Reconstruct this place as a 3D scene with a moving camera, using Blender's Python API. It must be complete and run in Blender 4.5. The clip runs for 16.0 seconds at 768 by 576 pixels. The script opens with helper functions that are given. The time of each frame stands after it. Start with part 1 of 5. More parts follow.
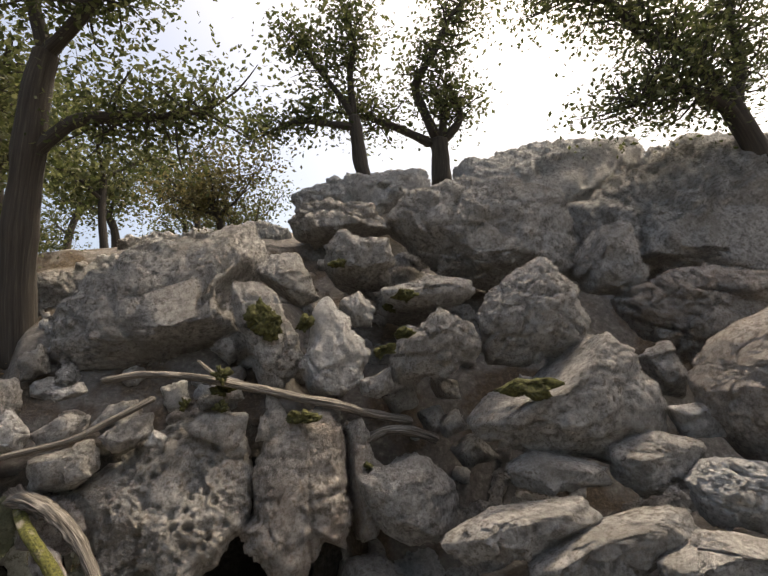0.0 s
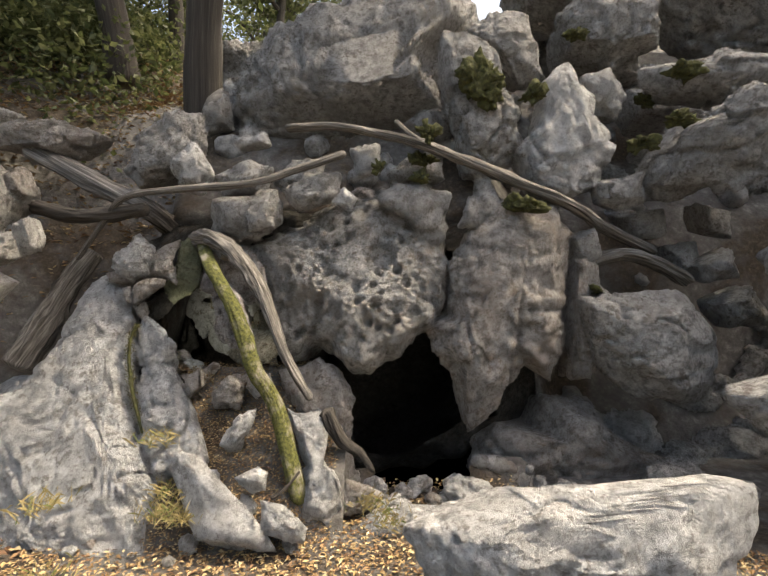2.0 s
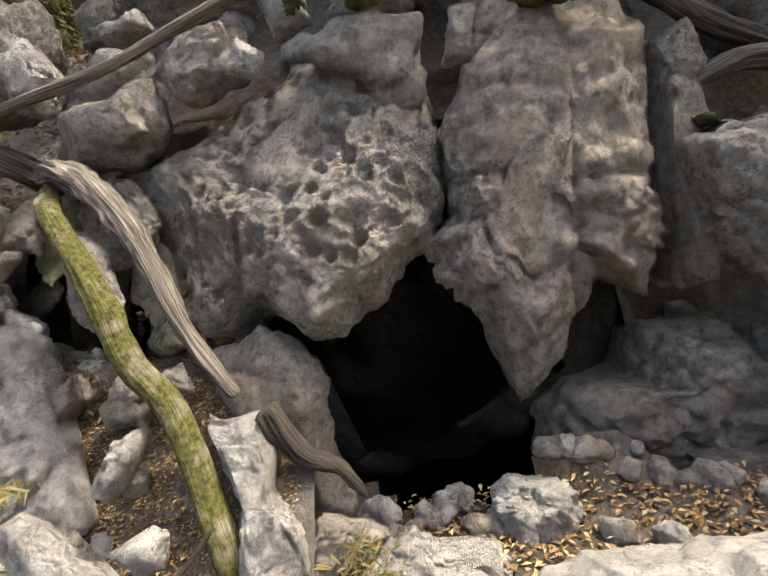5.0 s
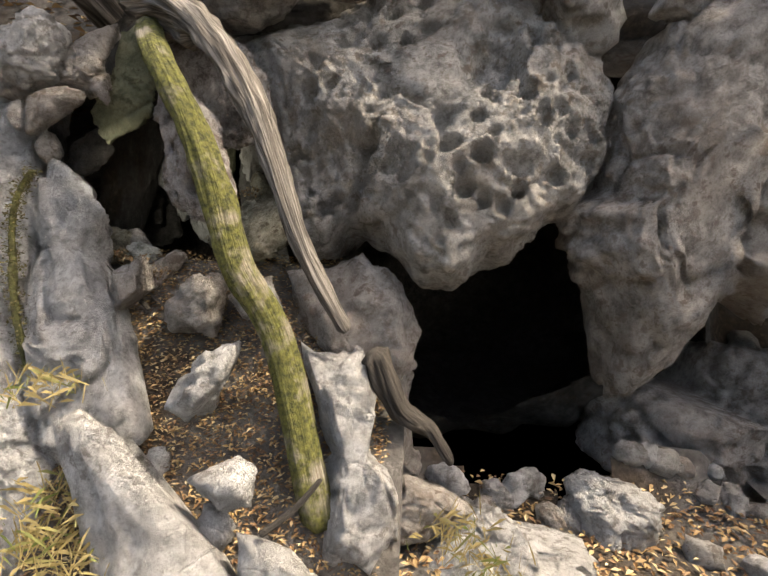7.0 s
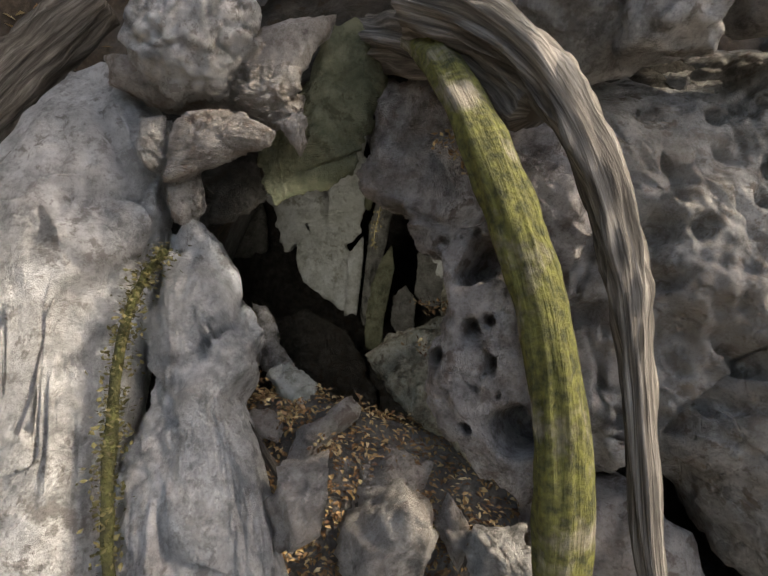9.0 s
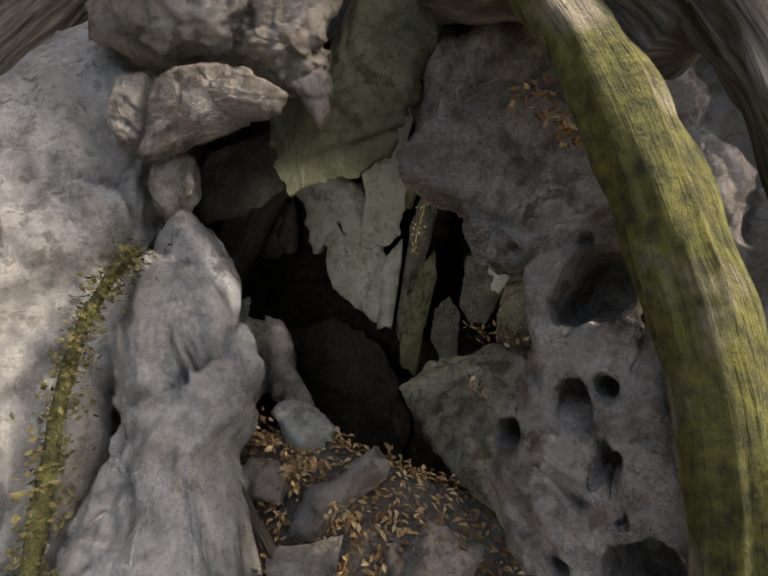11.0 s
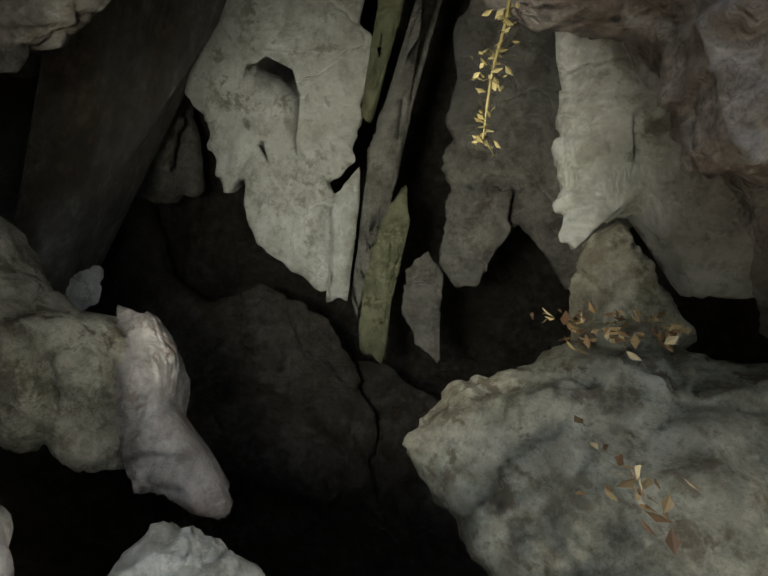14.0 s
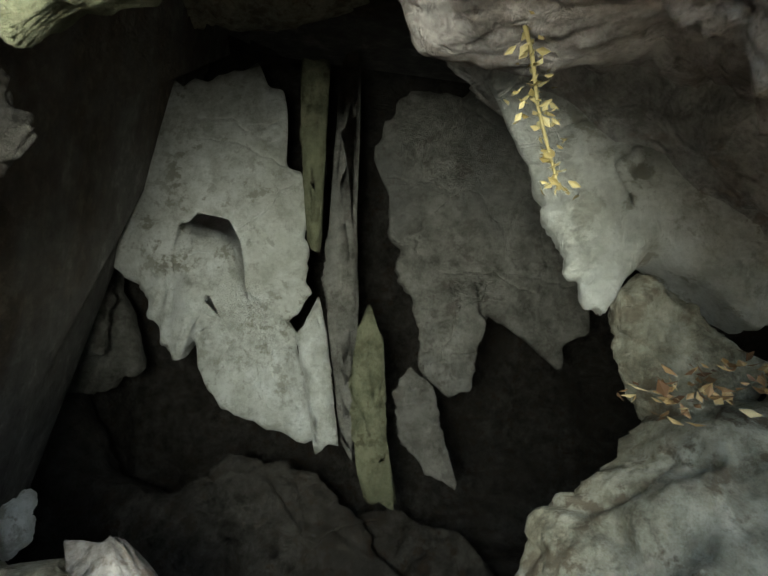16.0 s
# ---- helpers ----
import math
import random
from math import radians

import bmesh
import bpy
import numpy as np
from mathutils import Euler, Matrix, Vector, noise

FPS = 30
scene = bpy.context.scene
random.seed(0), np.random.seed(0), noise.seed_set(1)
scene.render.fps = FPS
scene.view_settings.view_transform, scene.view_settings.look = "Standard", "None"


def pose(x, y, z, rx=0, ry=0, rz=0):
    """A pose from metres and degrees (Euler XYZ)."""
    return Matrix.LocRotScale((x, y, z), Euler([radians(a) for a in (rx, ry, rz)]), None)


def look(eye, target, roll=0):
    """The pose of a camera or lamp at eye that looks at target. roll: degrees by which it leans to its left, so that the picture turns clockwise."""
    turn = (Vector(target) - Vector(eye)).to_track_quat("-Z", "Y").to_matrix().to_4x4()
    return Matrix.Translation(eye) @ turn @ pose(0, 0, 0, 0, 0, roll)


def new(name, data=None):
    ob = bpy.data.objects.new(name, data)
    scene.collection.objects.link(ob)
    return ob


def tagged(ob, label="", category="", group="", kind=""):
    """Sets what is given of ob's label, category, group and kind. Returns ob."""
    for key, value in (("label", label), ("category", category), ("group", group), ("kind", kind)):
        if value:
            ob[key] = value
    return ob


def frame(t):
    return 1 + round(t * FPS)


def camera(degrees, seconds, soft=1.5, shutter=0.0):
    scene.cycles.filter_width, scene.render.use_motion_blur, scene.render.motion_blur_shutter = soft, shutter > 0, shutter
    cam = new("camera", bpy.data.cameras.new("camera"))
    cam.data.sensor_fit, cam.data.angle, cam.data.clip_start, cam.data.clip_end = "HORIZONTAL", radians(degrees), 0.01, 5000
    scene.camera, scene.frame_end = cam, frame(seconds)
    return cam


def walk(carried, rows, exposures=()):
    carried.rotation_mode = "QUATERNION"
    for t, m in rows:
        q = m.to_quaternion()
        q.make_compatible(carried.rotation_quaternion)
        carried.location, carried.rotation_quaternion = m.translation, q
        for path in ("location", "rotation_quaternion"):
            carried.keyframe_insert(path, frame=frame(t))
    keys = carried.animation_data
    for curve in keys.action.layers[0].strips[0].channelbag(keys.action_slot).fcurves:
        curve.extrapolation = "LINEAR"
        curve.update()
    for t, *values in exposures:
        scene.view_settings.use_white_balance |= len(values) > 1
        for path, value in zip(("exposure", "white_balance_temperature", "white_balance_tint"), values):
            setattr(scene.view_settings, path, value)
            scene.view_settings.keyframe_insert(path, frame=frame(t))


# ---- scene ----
cam = camera(80.0, 16.0)
PATH = [
    (0, (0.116, 0.502, 1.500), (0.749, 2.360, 1.884), -11.6),
    (0.5, (-0.103, 0.839, 1.519), (0.009, 2.812, 1.829), -4.1),
    (1, (-0.245, 1.059, 1.355), (-0.262, 3.049, 1.559), -1.1),
    (1.5, (-0.316, 1.324, 1.119), (-0.348, 3.323, 1.175), 0.4),
    (2, (-0.312, 1.606, 0.920), (-0.314, 3.605, 0.885), -1.6),
    (2.5, (-0.333, 1.710, 0.838), (-0.336, 3.709, 0.758), 0.4),
    (3, (-0.398, 1.876, 0.837), (-0.444, 3.873, 0.730), 2.1),
    (3.5, (-0.212, 2.154, 0.814), (-0.277, 4.150, 0.705), -4.5),
    (4, (-0.018, 2.414, 0.710), (-0.167, 4.406, 0.616), -7.2),
    (4.2, (-0.006, 2.495, 0.693), (-0.146, 4.488, 0.607), -9.9),
    (6.3, (-0.170, 2.759, 0.550), (-0.515, 4.706, 0.251), -12.9),
    (6.5, (-0.271, 2.733, 0.573), (-0.603, 4.685, 0.287), -9.2),
    (7, (-0.574, 2.838, 0.661), (-0.655, 4.797, 0.264), 2.1),
    (7.5, (-0.938, 2.896, 0.926), (-0.912, 4.837, 0.448), 13.1),
    (8, (-1.362, 3.116, 0.953), (-1.281, 5.060, 0.487), 18.1),
    (8.2, (-1.337, 3.307, 0.963), (-1.416, 5.251, 0.499), 14.9),
    (10.3, (-1.372, 3.579, 0.968), (-1.283, 5.464, 0.306), 17.5),
    (10.5, (-1.379, 3.620, 0.969), (-1.390, 5.516, 0.332), 13.6),
    (11, (-1.359, 3.723, 0.925), (-1.553, 5.631, 0.357), 16.8),
    (11.5, (-1.376, 3.804, 0.893), (-1.573, 5.721, 0.358), 8.2),
    (12, (-1.400, 3.888, 0.878), (-1.375, 5.783, 0.239), 19.5),
    (12.5, (-1.441, 3.935, 0.874), (-1.213, 5.777, 0.128), 17.9),
    (13, (-1.443, 3.998, 0.853), (-1.198, 5.823, 0.072), 15.4),
    (13.5, (-1.439, 4.077, 0.847), (-1.200, 5.887, 0.031), 7.8),
    (14, (-1.461, 4.198, 0.770), (-1.296, 6.075, 0.099), 18.2),
    (14.5, (-1.472, 4.268, 0.740), (-1.157, 6.172, 0.214), 13.1),
    (15, (-1.498, 4.279, 0.735), (-1.144, 6.209, 0.350), 1.3),
    (15.5, (-1.516, 4.281, 0.731), (-1.202, 6.252, 0.615), 2.3),
    (16, (-1.517, 4.285, 0.729), (-1.220, 6.261, 0.628), 4.4),
]
EXPOSURES = [(0, 1.1, 7900, 10), (1.5, 1.5, 7600, 8), (4.0, 1.75, 7500, 8), (7.0, 1.8, 7700, 10), (8.0, 1.8, 7400, 8), (10.3, 1.5, 7600, 10), (11.5, 1.55, 7800, 10), (12.5, 1.6, 8700, 9), (13.5, 1.45, 8400, 8), (14.0, 2.7, 7600, 2), (15.0, 3.0, 7100, -4), (16.0, 3.05, 7000, -5)]
walk(cam, [(t, look(eye, target, roll)) for t, eye, target, roll in PATH], EXPOSURES)

# world and sun
world = bpy.data.worlds.new("sky")
scene.world = world
world.use_nodes = True
wn = world.node_tree
sky = wn.nodes.new("ShaderNodeTexSky")
sky.sky_type = "NISHITA"
sky.sun_disc = False
sky.sun_elevation, sky.sun_rotation = radians(60), radians(80)
sky.dust_density, sky.air_density, sky.ozone_density = 6.0, 1.0, 0.6
wn.links.new(sky.outputs[0], wn.nodes["Background"].inputs[0])
wn.nodes["Background"].inputs[1].default_value = 0.15
sun = new("sun", bpy.data.lights.new("sun", "SUN"))
sun.data.energy, sun.data.angle, sun.data.color = 1.7, radians(4), (1.0, 0.94, 0.84)
sun.matrix_world = look((5.0, 0.9, 8.8), (0, 0, 0))


# materials
def mat_nodes(name):
    m = bpy.data.materials.new(name)
    m.use_nodes = True
    nt = m.node_tree
    return m, nt, nt.nodes["Principled BSDF"]


def node(nt, kind, **kw):
    n = nt.nodes.new(kind)
    for k, v in kw.items():
        n.inputs[k.replace("_", " ")].default_value = v
    return n


def ramp(nt, source, stops):
    n = nt.nodes.new("ShaderNodeValToRGB")
    while len(n.color_ramp.elements) < len(stops):
        n.color_ramp.elements.new(0.5)
    for e, (p, c) in zip(n.color_ramp.elements, stops):
        e.position, e.color = p, (*c, 1)
    nt.links.new(source, n.inputs[0])
    return n.outputs[0]


def mix(nt, fac, a, b, blend="MIX"):
    n = nt.nodes.new("ShaderNodeMix")
    n.data_type, n.blend_type = "RGBA", blend
    for sock, v in ((n.inputs[0], fac), (n.inputs[6], a), (n.inputs[7], b)):
        if isinstance(v, (int, float)):
            sock.default_value = v
        elif isinstance(v, tuple):
            sock.default_value = (*v, 1)
        else:
            nt.links.new(v, sock)
    return n.outputs[2]


def bump(nt, bsdf, height, strength, distance):
    b = node(nt, "ShaderNodeBump", Strength=strength, Distance=distance)
    nt.links.new(height, b.inputs["Height"])
    prev = bsdf.inputs["Normal"].links
    if prev:
        nt.links.new(prev[0].from_socket, b.inputs["Normal"])
    nt.links.new(b.outputs[0], bsdf.inputs["Normal"])


def world_coord(nt, scale=(1, 1, 1)):
    g = nt.nodes.new("ShaderNodeNewGeometry")
    mp = nt.nodes.new("ShaderNodeMapping")
    mp.inputs["Scale"].default_value = scale
    nt.links.new(g.outputs["Position"], mp.inputs[0])
    return mp.outputs[0]


def noise_tex(nt, co, scale, detail=5, rough=0.6):
    n = node(nt, "ShaderNodeTexNoise", Scale=scale, Detail=detail, Roughness=rough)
    nt.links.new(co, n.inputs["Vector"])
    return n.outputs[0]


def limestone(name, dark, mid, light, stain, pits=0.0):
    m, nt, b = mat_nodes(name)
    co = world_coord(nt)
    big = noise_tex(nt, co, 2.4, 6, 0.65)
    fine = noise_tex(nt, co, 17, 12, 0.78)
    base = ramp(nt, fine, [(0.38, dark), (0.48, mid), (0.6, light)])
    base = mix(nt, ramp(nt, big, [(0.48, (0, 0, 0)), (0.66, (0.75, 0.75, 0.75))]), base, stain)
    streak = noise_tex(nt, world_coord(nt, (7, 7, 0.9)), 1.0, 7, 0.7)
    base = mix(nt, ramp(nt, streak, [(0.54, (0, 0, 0)), (0.72, (0.5, 0.5, 0.5))]), base, dark)
    speck = noise_tex(nt, co, 75, 6, 0.7)
    base = mix(nt, ramp(nt, speck, [(0.36, (0.45, 0.45, 0.45)), (0.44, (0, 0, 0))]), base, dark)
    base = mix(nt, ramp(nt, noise_tex(nt, co, 38, 8, 0.75), [(0.58, (0, 0, 0)), (0.66, (0.45, 0.45, 0.45))]), base, light)
    blotch = noise_tex(nt, co, 27, 7, 0.7)
    patch = noise_tex(nt, co, 3.3, 4, 0.6)
    spots = mix(nt, 1.0, ramp(nt, blotch, [(0.53, (0, 0, 0)), (0.6, (1, 1, 1))]), ramp(nt, patch, [(0.42, (0.3, 0.3, 0.3)), (0.56, (0.95, 0.95, 0.95))]), "MULTIPLY")
    base = mix(nt, spots, base, tuple(0.55 * d + 0.03 * w for d, w in zip(stain, (1.0, 0.55, 0.3))))
    grit = noise_tex(nt, co, 210, 4, 0.7)
    base = mix(nt, ramp(nt, grit, [(0.32, (0.4, 0.4, 0.4)), (0.46, (0, 0, 0))]), base, dark)
    nt.links.new(base, b.inputs["Base Color"])
    b.inputs["Roughness"].default_value = 0.9
    b.inputs["Specular IOR Level"].default_value = 0.2
    bump(nt, b, noise_tex(nt, co, 8, 12, 0.8), 1.0, 0.12)
    bump(nt, b, noise_tex(nt, co, 45, 10, 0.8), 1.0, 0.03)
    bump(nt, b, blotch, 0.5, 0.012)
    crack = node(nt, "ShaderNodeTexVoronoi", Scale=3.1)
    crack.feature = "DISTANCE_TO_EDGE"
    wob = nt.nodes.new("ShaderNodeTexNoise")
    wob.inputs["Scale"].default_value = 3.0
    wob.inputs["Detail"].default_value = 6.0
    nt.links.new(co, wob.inputs["Vector"])
    warp = mix(nt, 0.45, co, wob.outputs[1], "ADD")
    nt.links.new(warp, crack.inputs["Vector"])
    bump(nt, b, ramp(nt, crack.outputs[0], [(0.0, (0, 0, 0)), (0.02, (1, 1, 1))]), 0.25, 0.01)
    if pits:
        v = node(nt, "ShaderNodeTexVoronoi", Scale=pits, Randomness=1.0)
        nt.links.new(warp, v.inputs["Vector"])
        bump(nt, b, ramp(nt, v.outputs[0], [(0.1, (0, 0, 0)), (0.26, (1, 1, 1))]), 0.35, 0.02)
    return m


MATS = {
    "grey": limestone("grey_limestone", (0.17, 0.163, 0.155), (0.39, 0.38, 0.365), (0.6, 0.59, 0.57), (0.3, 0.285, 0.26)),
    "pale": limestone("pale_limestone", (0.27, 0.27, 0.265), (0.52, 0.52, 0.515), (0.72, 0.72, 0.715), (0.44, 0.435, 0.42)),
    "warm": limestone("warm_limestone", (0.17, 0.155, 0.14), (0.37, 0.345, 0.32), (0.56, 0.53, 0.495), (0.36, 0.31, 0.27)),
    "pitted": limestone("pitted_limestone", (0.17, 0.162, 0.15), (0.38, 0.37, 0.35), (0.58, 0.565, 0.54), (0.38, 0.34, 0.295), 22.0),
    "holed": limestone("holed_limestone", (0.13, 0.115, 0.104), (0.37, 0.345, 0.33), (0.58, 0.555, 0.535), (0.3, 0.255, 0.225), 55.0),
}


def moss_mat():
    m, nt, b = mat_nodes("moss")
    co = world_coord(nt)
    c = ramp(nt, noise_tex(nt, co, 45, 6), [(0.3, (0.025, 0.025, 0.01)), (0.5, (0.06, 0.06, 0.018)), (0.7, (0.11, 0.115, 0.035))])
    nt.links.new(c, b.inputs["Base Color"])
    b.inputs["Roughness"].default_value = 1.0
    bump(nt, b, noise_tex(nt, co, 160, 4), 1.0, 0.01)
    return m


def soil_mat():
    m, nt, b = mat_nodes("soil")
    co = world_coord(nt)
    c = ramp(nt, noise_tex(nt, co, 30, 8, 0.7), [(0.3, (0.035, 0.026, 0.02)), (0.52, (0.08, 0.06, 0.042)), (0.7, (0.17, 0.135, 0.095))])
    c = mix(nt, ramp(nt, noise_tex(nt, co, 1.3, 5), [(0.4, (0, 0, 0)), (0.5, (1, 1, 1))]), c, ramp(nt, noise_tex(nt, co, 14, 10, 0.75), [(0.3, (0.06, 0.055, 0.05)), (0.55, (0.16, 0.15, 0.14)), (0.7, (0.32, 0.31, 0.29))]))
    nt.links.new(c, b.inputs["Base Color"])
    b.inputs["Roughness"].default_value = 0.95
    bump(nt, b, noise_tex(nt, co, 25, 8, 0.75), 1.0, 0.03)
    return m


def wood_mat(name, stops, moss=0.0):
    m, nt, b = mat_nodes(name)
    co = nt.nodes.new("ShaderNodeTexCoord").outputs["UV"]
    mp = nt.nodes.new("ShaderNodeMapping")
    mp.inputs["Scale"].default_value = (22, 2.0, 1)
    nt.links.new(co, mp.inputs[0])
    fib = noise_tex(nt, mp.outputs[0], 1.6, 8, 0.65)
    c = ramp(nt, fib, stops)
    if moss:
        wc = world_coord(nt)
        green = ramp(nt, noise_tex(nt, wc, 70, 5), [(0.35, (0.035, 0.038, 0.009)), (0.65, (0.14, 0.14, 0.03))])
        c = mix(nt, ramp(nt, noise_tex(nt, wc, 9, 5), [(0.45 - moss, (0, 0, 0)), (0.58 - moss, (1, 1, 1))]), c, green)
        bump(nt, b, noise_tex(nt, wc, 220, 3), 0.7, 0.006)
    nt.links.new(c, b.inputs["Base Color"])
    b.inputs["Roughness"].default_value = 0.92
    bump(nt, b, fib, 0.9, 0.012)
    return m


def leaf_mat(name, stops, glow=0.5):
    m, nt, b = mat_nodes(name)
    g = nt.nodes.new("ShaderNodeNewGeometry")
    c = ramp(nt, g.outputs["Random Per Island"], stops)
    nt.links.new(c, b.inputs["Base Color"])
    b.inputs["Roughness"].default_value = 0.6
    if glow:
        tr = nt.nodes.new("ShaderNodeBsdfTranslucent")
        nt.links.new(c, tr.inputs[0])
        mx = nt.nodes.new("ShaderNodeMixShader")
        mx.inputs[0].default_value = glow
        nt.links.new(b.outputs[0], mx.inputs[1])
        nt.links.new(tr.outputs[0], mx.inputs[2])
        nt.links.new(mx.outputs[0], nt.nodes["Material Output"].inputs[0])
    return m


MATS["moss"] = moss_mat()
MATS["soil"] = soil_mat()
MATS["calcite"] = limestone("calcite", (0.36, 0.36, 0.32), (0.55, 0.56, 0.52), (0.7, 0.71, 0.68), (0.45, 0.46, 0.38))
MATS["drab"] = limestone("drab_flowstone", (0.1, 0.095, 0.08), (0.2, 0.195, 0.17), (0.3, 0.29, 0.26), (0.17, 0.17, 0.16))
MATS["mossy"] = limestone("mossy_flowstone", (0.11, 0.115, 0.07), (0.2, 0.205, 0.13), (0.3, 0.3, 0.2), (0.16, 0.17, 0.1))
# limestone with the cave's deep shade put into its base colour
MATS["cave_shade"] = limestone("shaded_limestone", (0.03, 0.027, 0.023), (0.07, 0.065, 0.057), (0.13, 0.122, 0.108), (0.06, 0.052, 0.042))
MATS["ledge"] = limestone("ledge_limestone", (0.16, 0.148, 0.11), (0.4, 0.38, 0.29), (0.62, 0.6, 0.49), (0.27, 0.235, 0.17))
MATS["deadwood"] = wood_mat("grey_deadwood", [(0.36, (0.035, 0.03, 0.026)), (0.5, (0.12, 0.108, 0.094)), (0.66, (0.3, 0.28, 0.255))])
MATS["mosswood"] = wood_mat("mossy_deadwood", [(0.3, (0.09, 0.075, 0.05)), (0.5, (0.24, 0.21, 0.16)), (0.7, (0.4, 0.37, 0.3))], 0.1)
MATS["bark"] = wood_mat("dark_bark", [(0.3, (0.02, 0.017, 0.014)), (0.55, (0.05, 0.043, 0.036)), (0.75, (0.1, 0.09, 0.075))])
MATS["leaves"] = leaf_mat("oak_leaves", [(0.0, (0.04, 0.055, 0.02)), (0.5, (0.08, 0.095, 0.035)), (1.0, (0.14, 0.15, 0.07))])
MATS["dry_leaves"] = leaf_mat("dead_leaves", [(0.0, (0.1, 0.05, 0.025)), (0.4, (0.24, 0.14, 0.06)), (0.8, (0.42, 0.3, 0.14)), (1.0, (0.55, 0.45, 0.26))], 0.0)
MATS["bush_leaves"] = leaf_mat("bush_leaves", [(0.0, (0.08, 0.07, 0.03)), (0.5, (0.13, 0.12, 0.045)), (1.0, (0.2, 0.17, 0.08))])
MATS["grass"] = leaf_mat("dry_grass", [(0.0, (0.3, 0.24, 0.1)), (0.7, (0.45, 0.37, 0.18)), (1.0, (0.12, 0.18, 0.04))], 0.3)
MATS["fungus"] = leaf_mat("yellow_strands", [(0.0, (0.2, 0.15, 0.05)), (1.0, (0.42, 0.36, 0.18))], 0.3)


def inside(outline, ca, sa):
    """Distance from the middle to the outline along a direction."""
    best = 0.0
    n = len(outline)
    for i in range(n):
        (x1, y1), (x2, y2) = outline[i], outline[(i + 1) % n]
        dx, dy = x2 - x1, y2 - y1
        den = ca * dy - sa * dx
        if abs(den) < 1e-9:
            continue
        s = (x1 * dy - y1 * dx) / den
        q = (x1 * sa - y1 * ca) / den
        if s > 0 and -1e-6 <= q <= 1 + 1e-6:
            best = max(best, s)
    return best


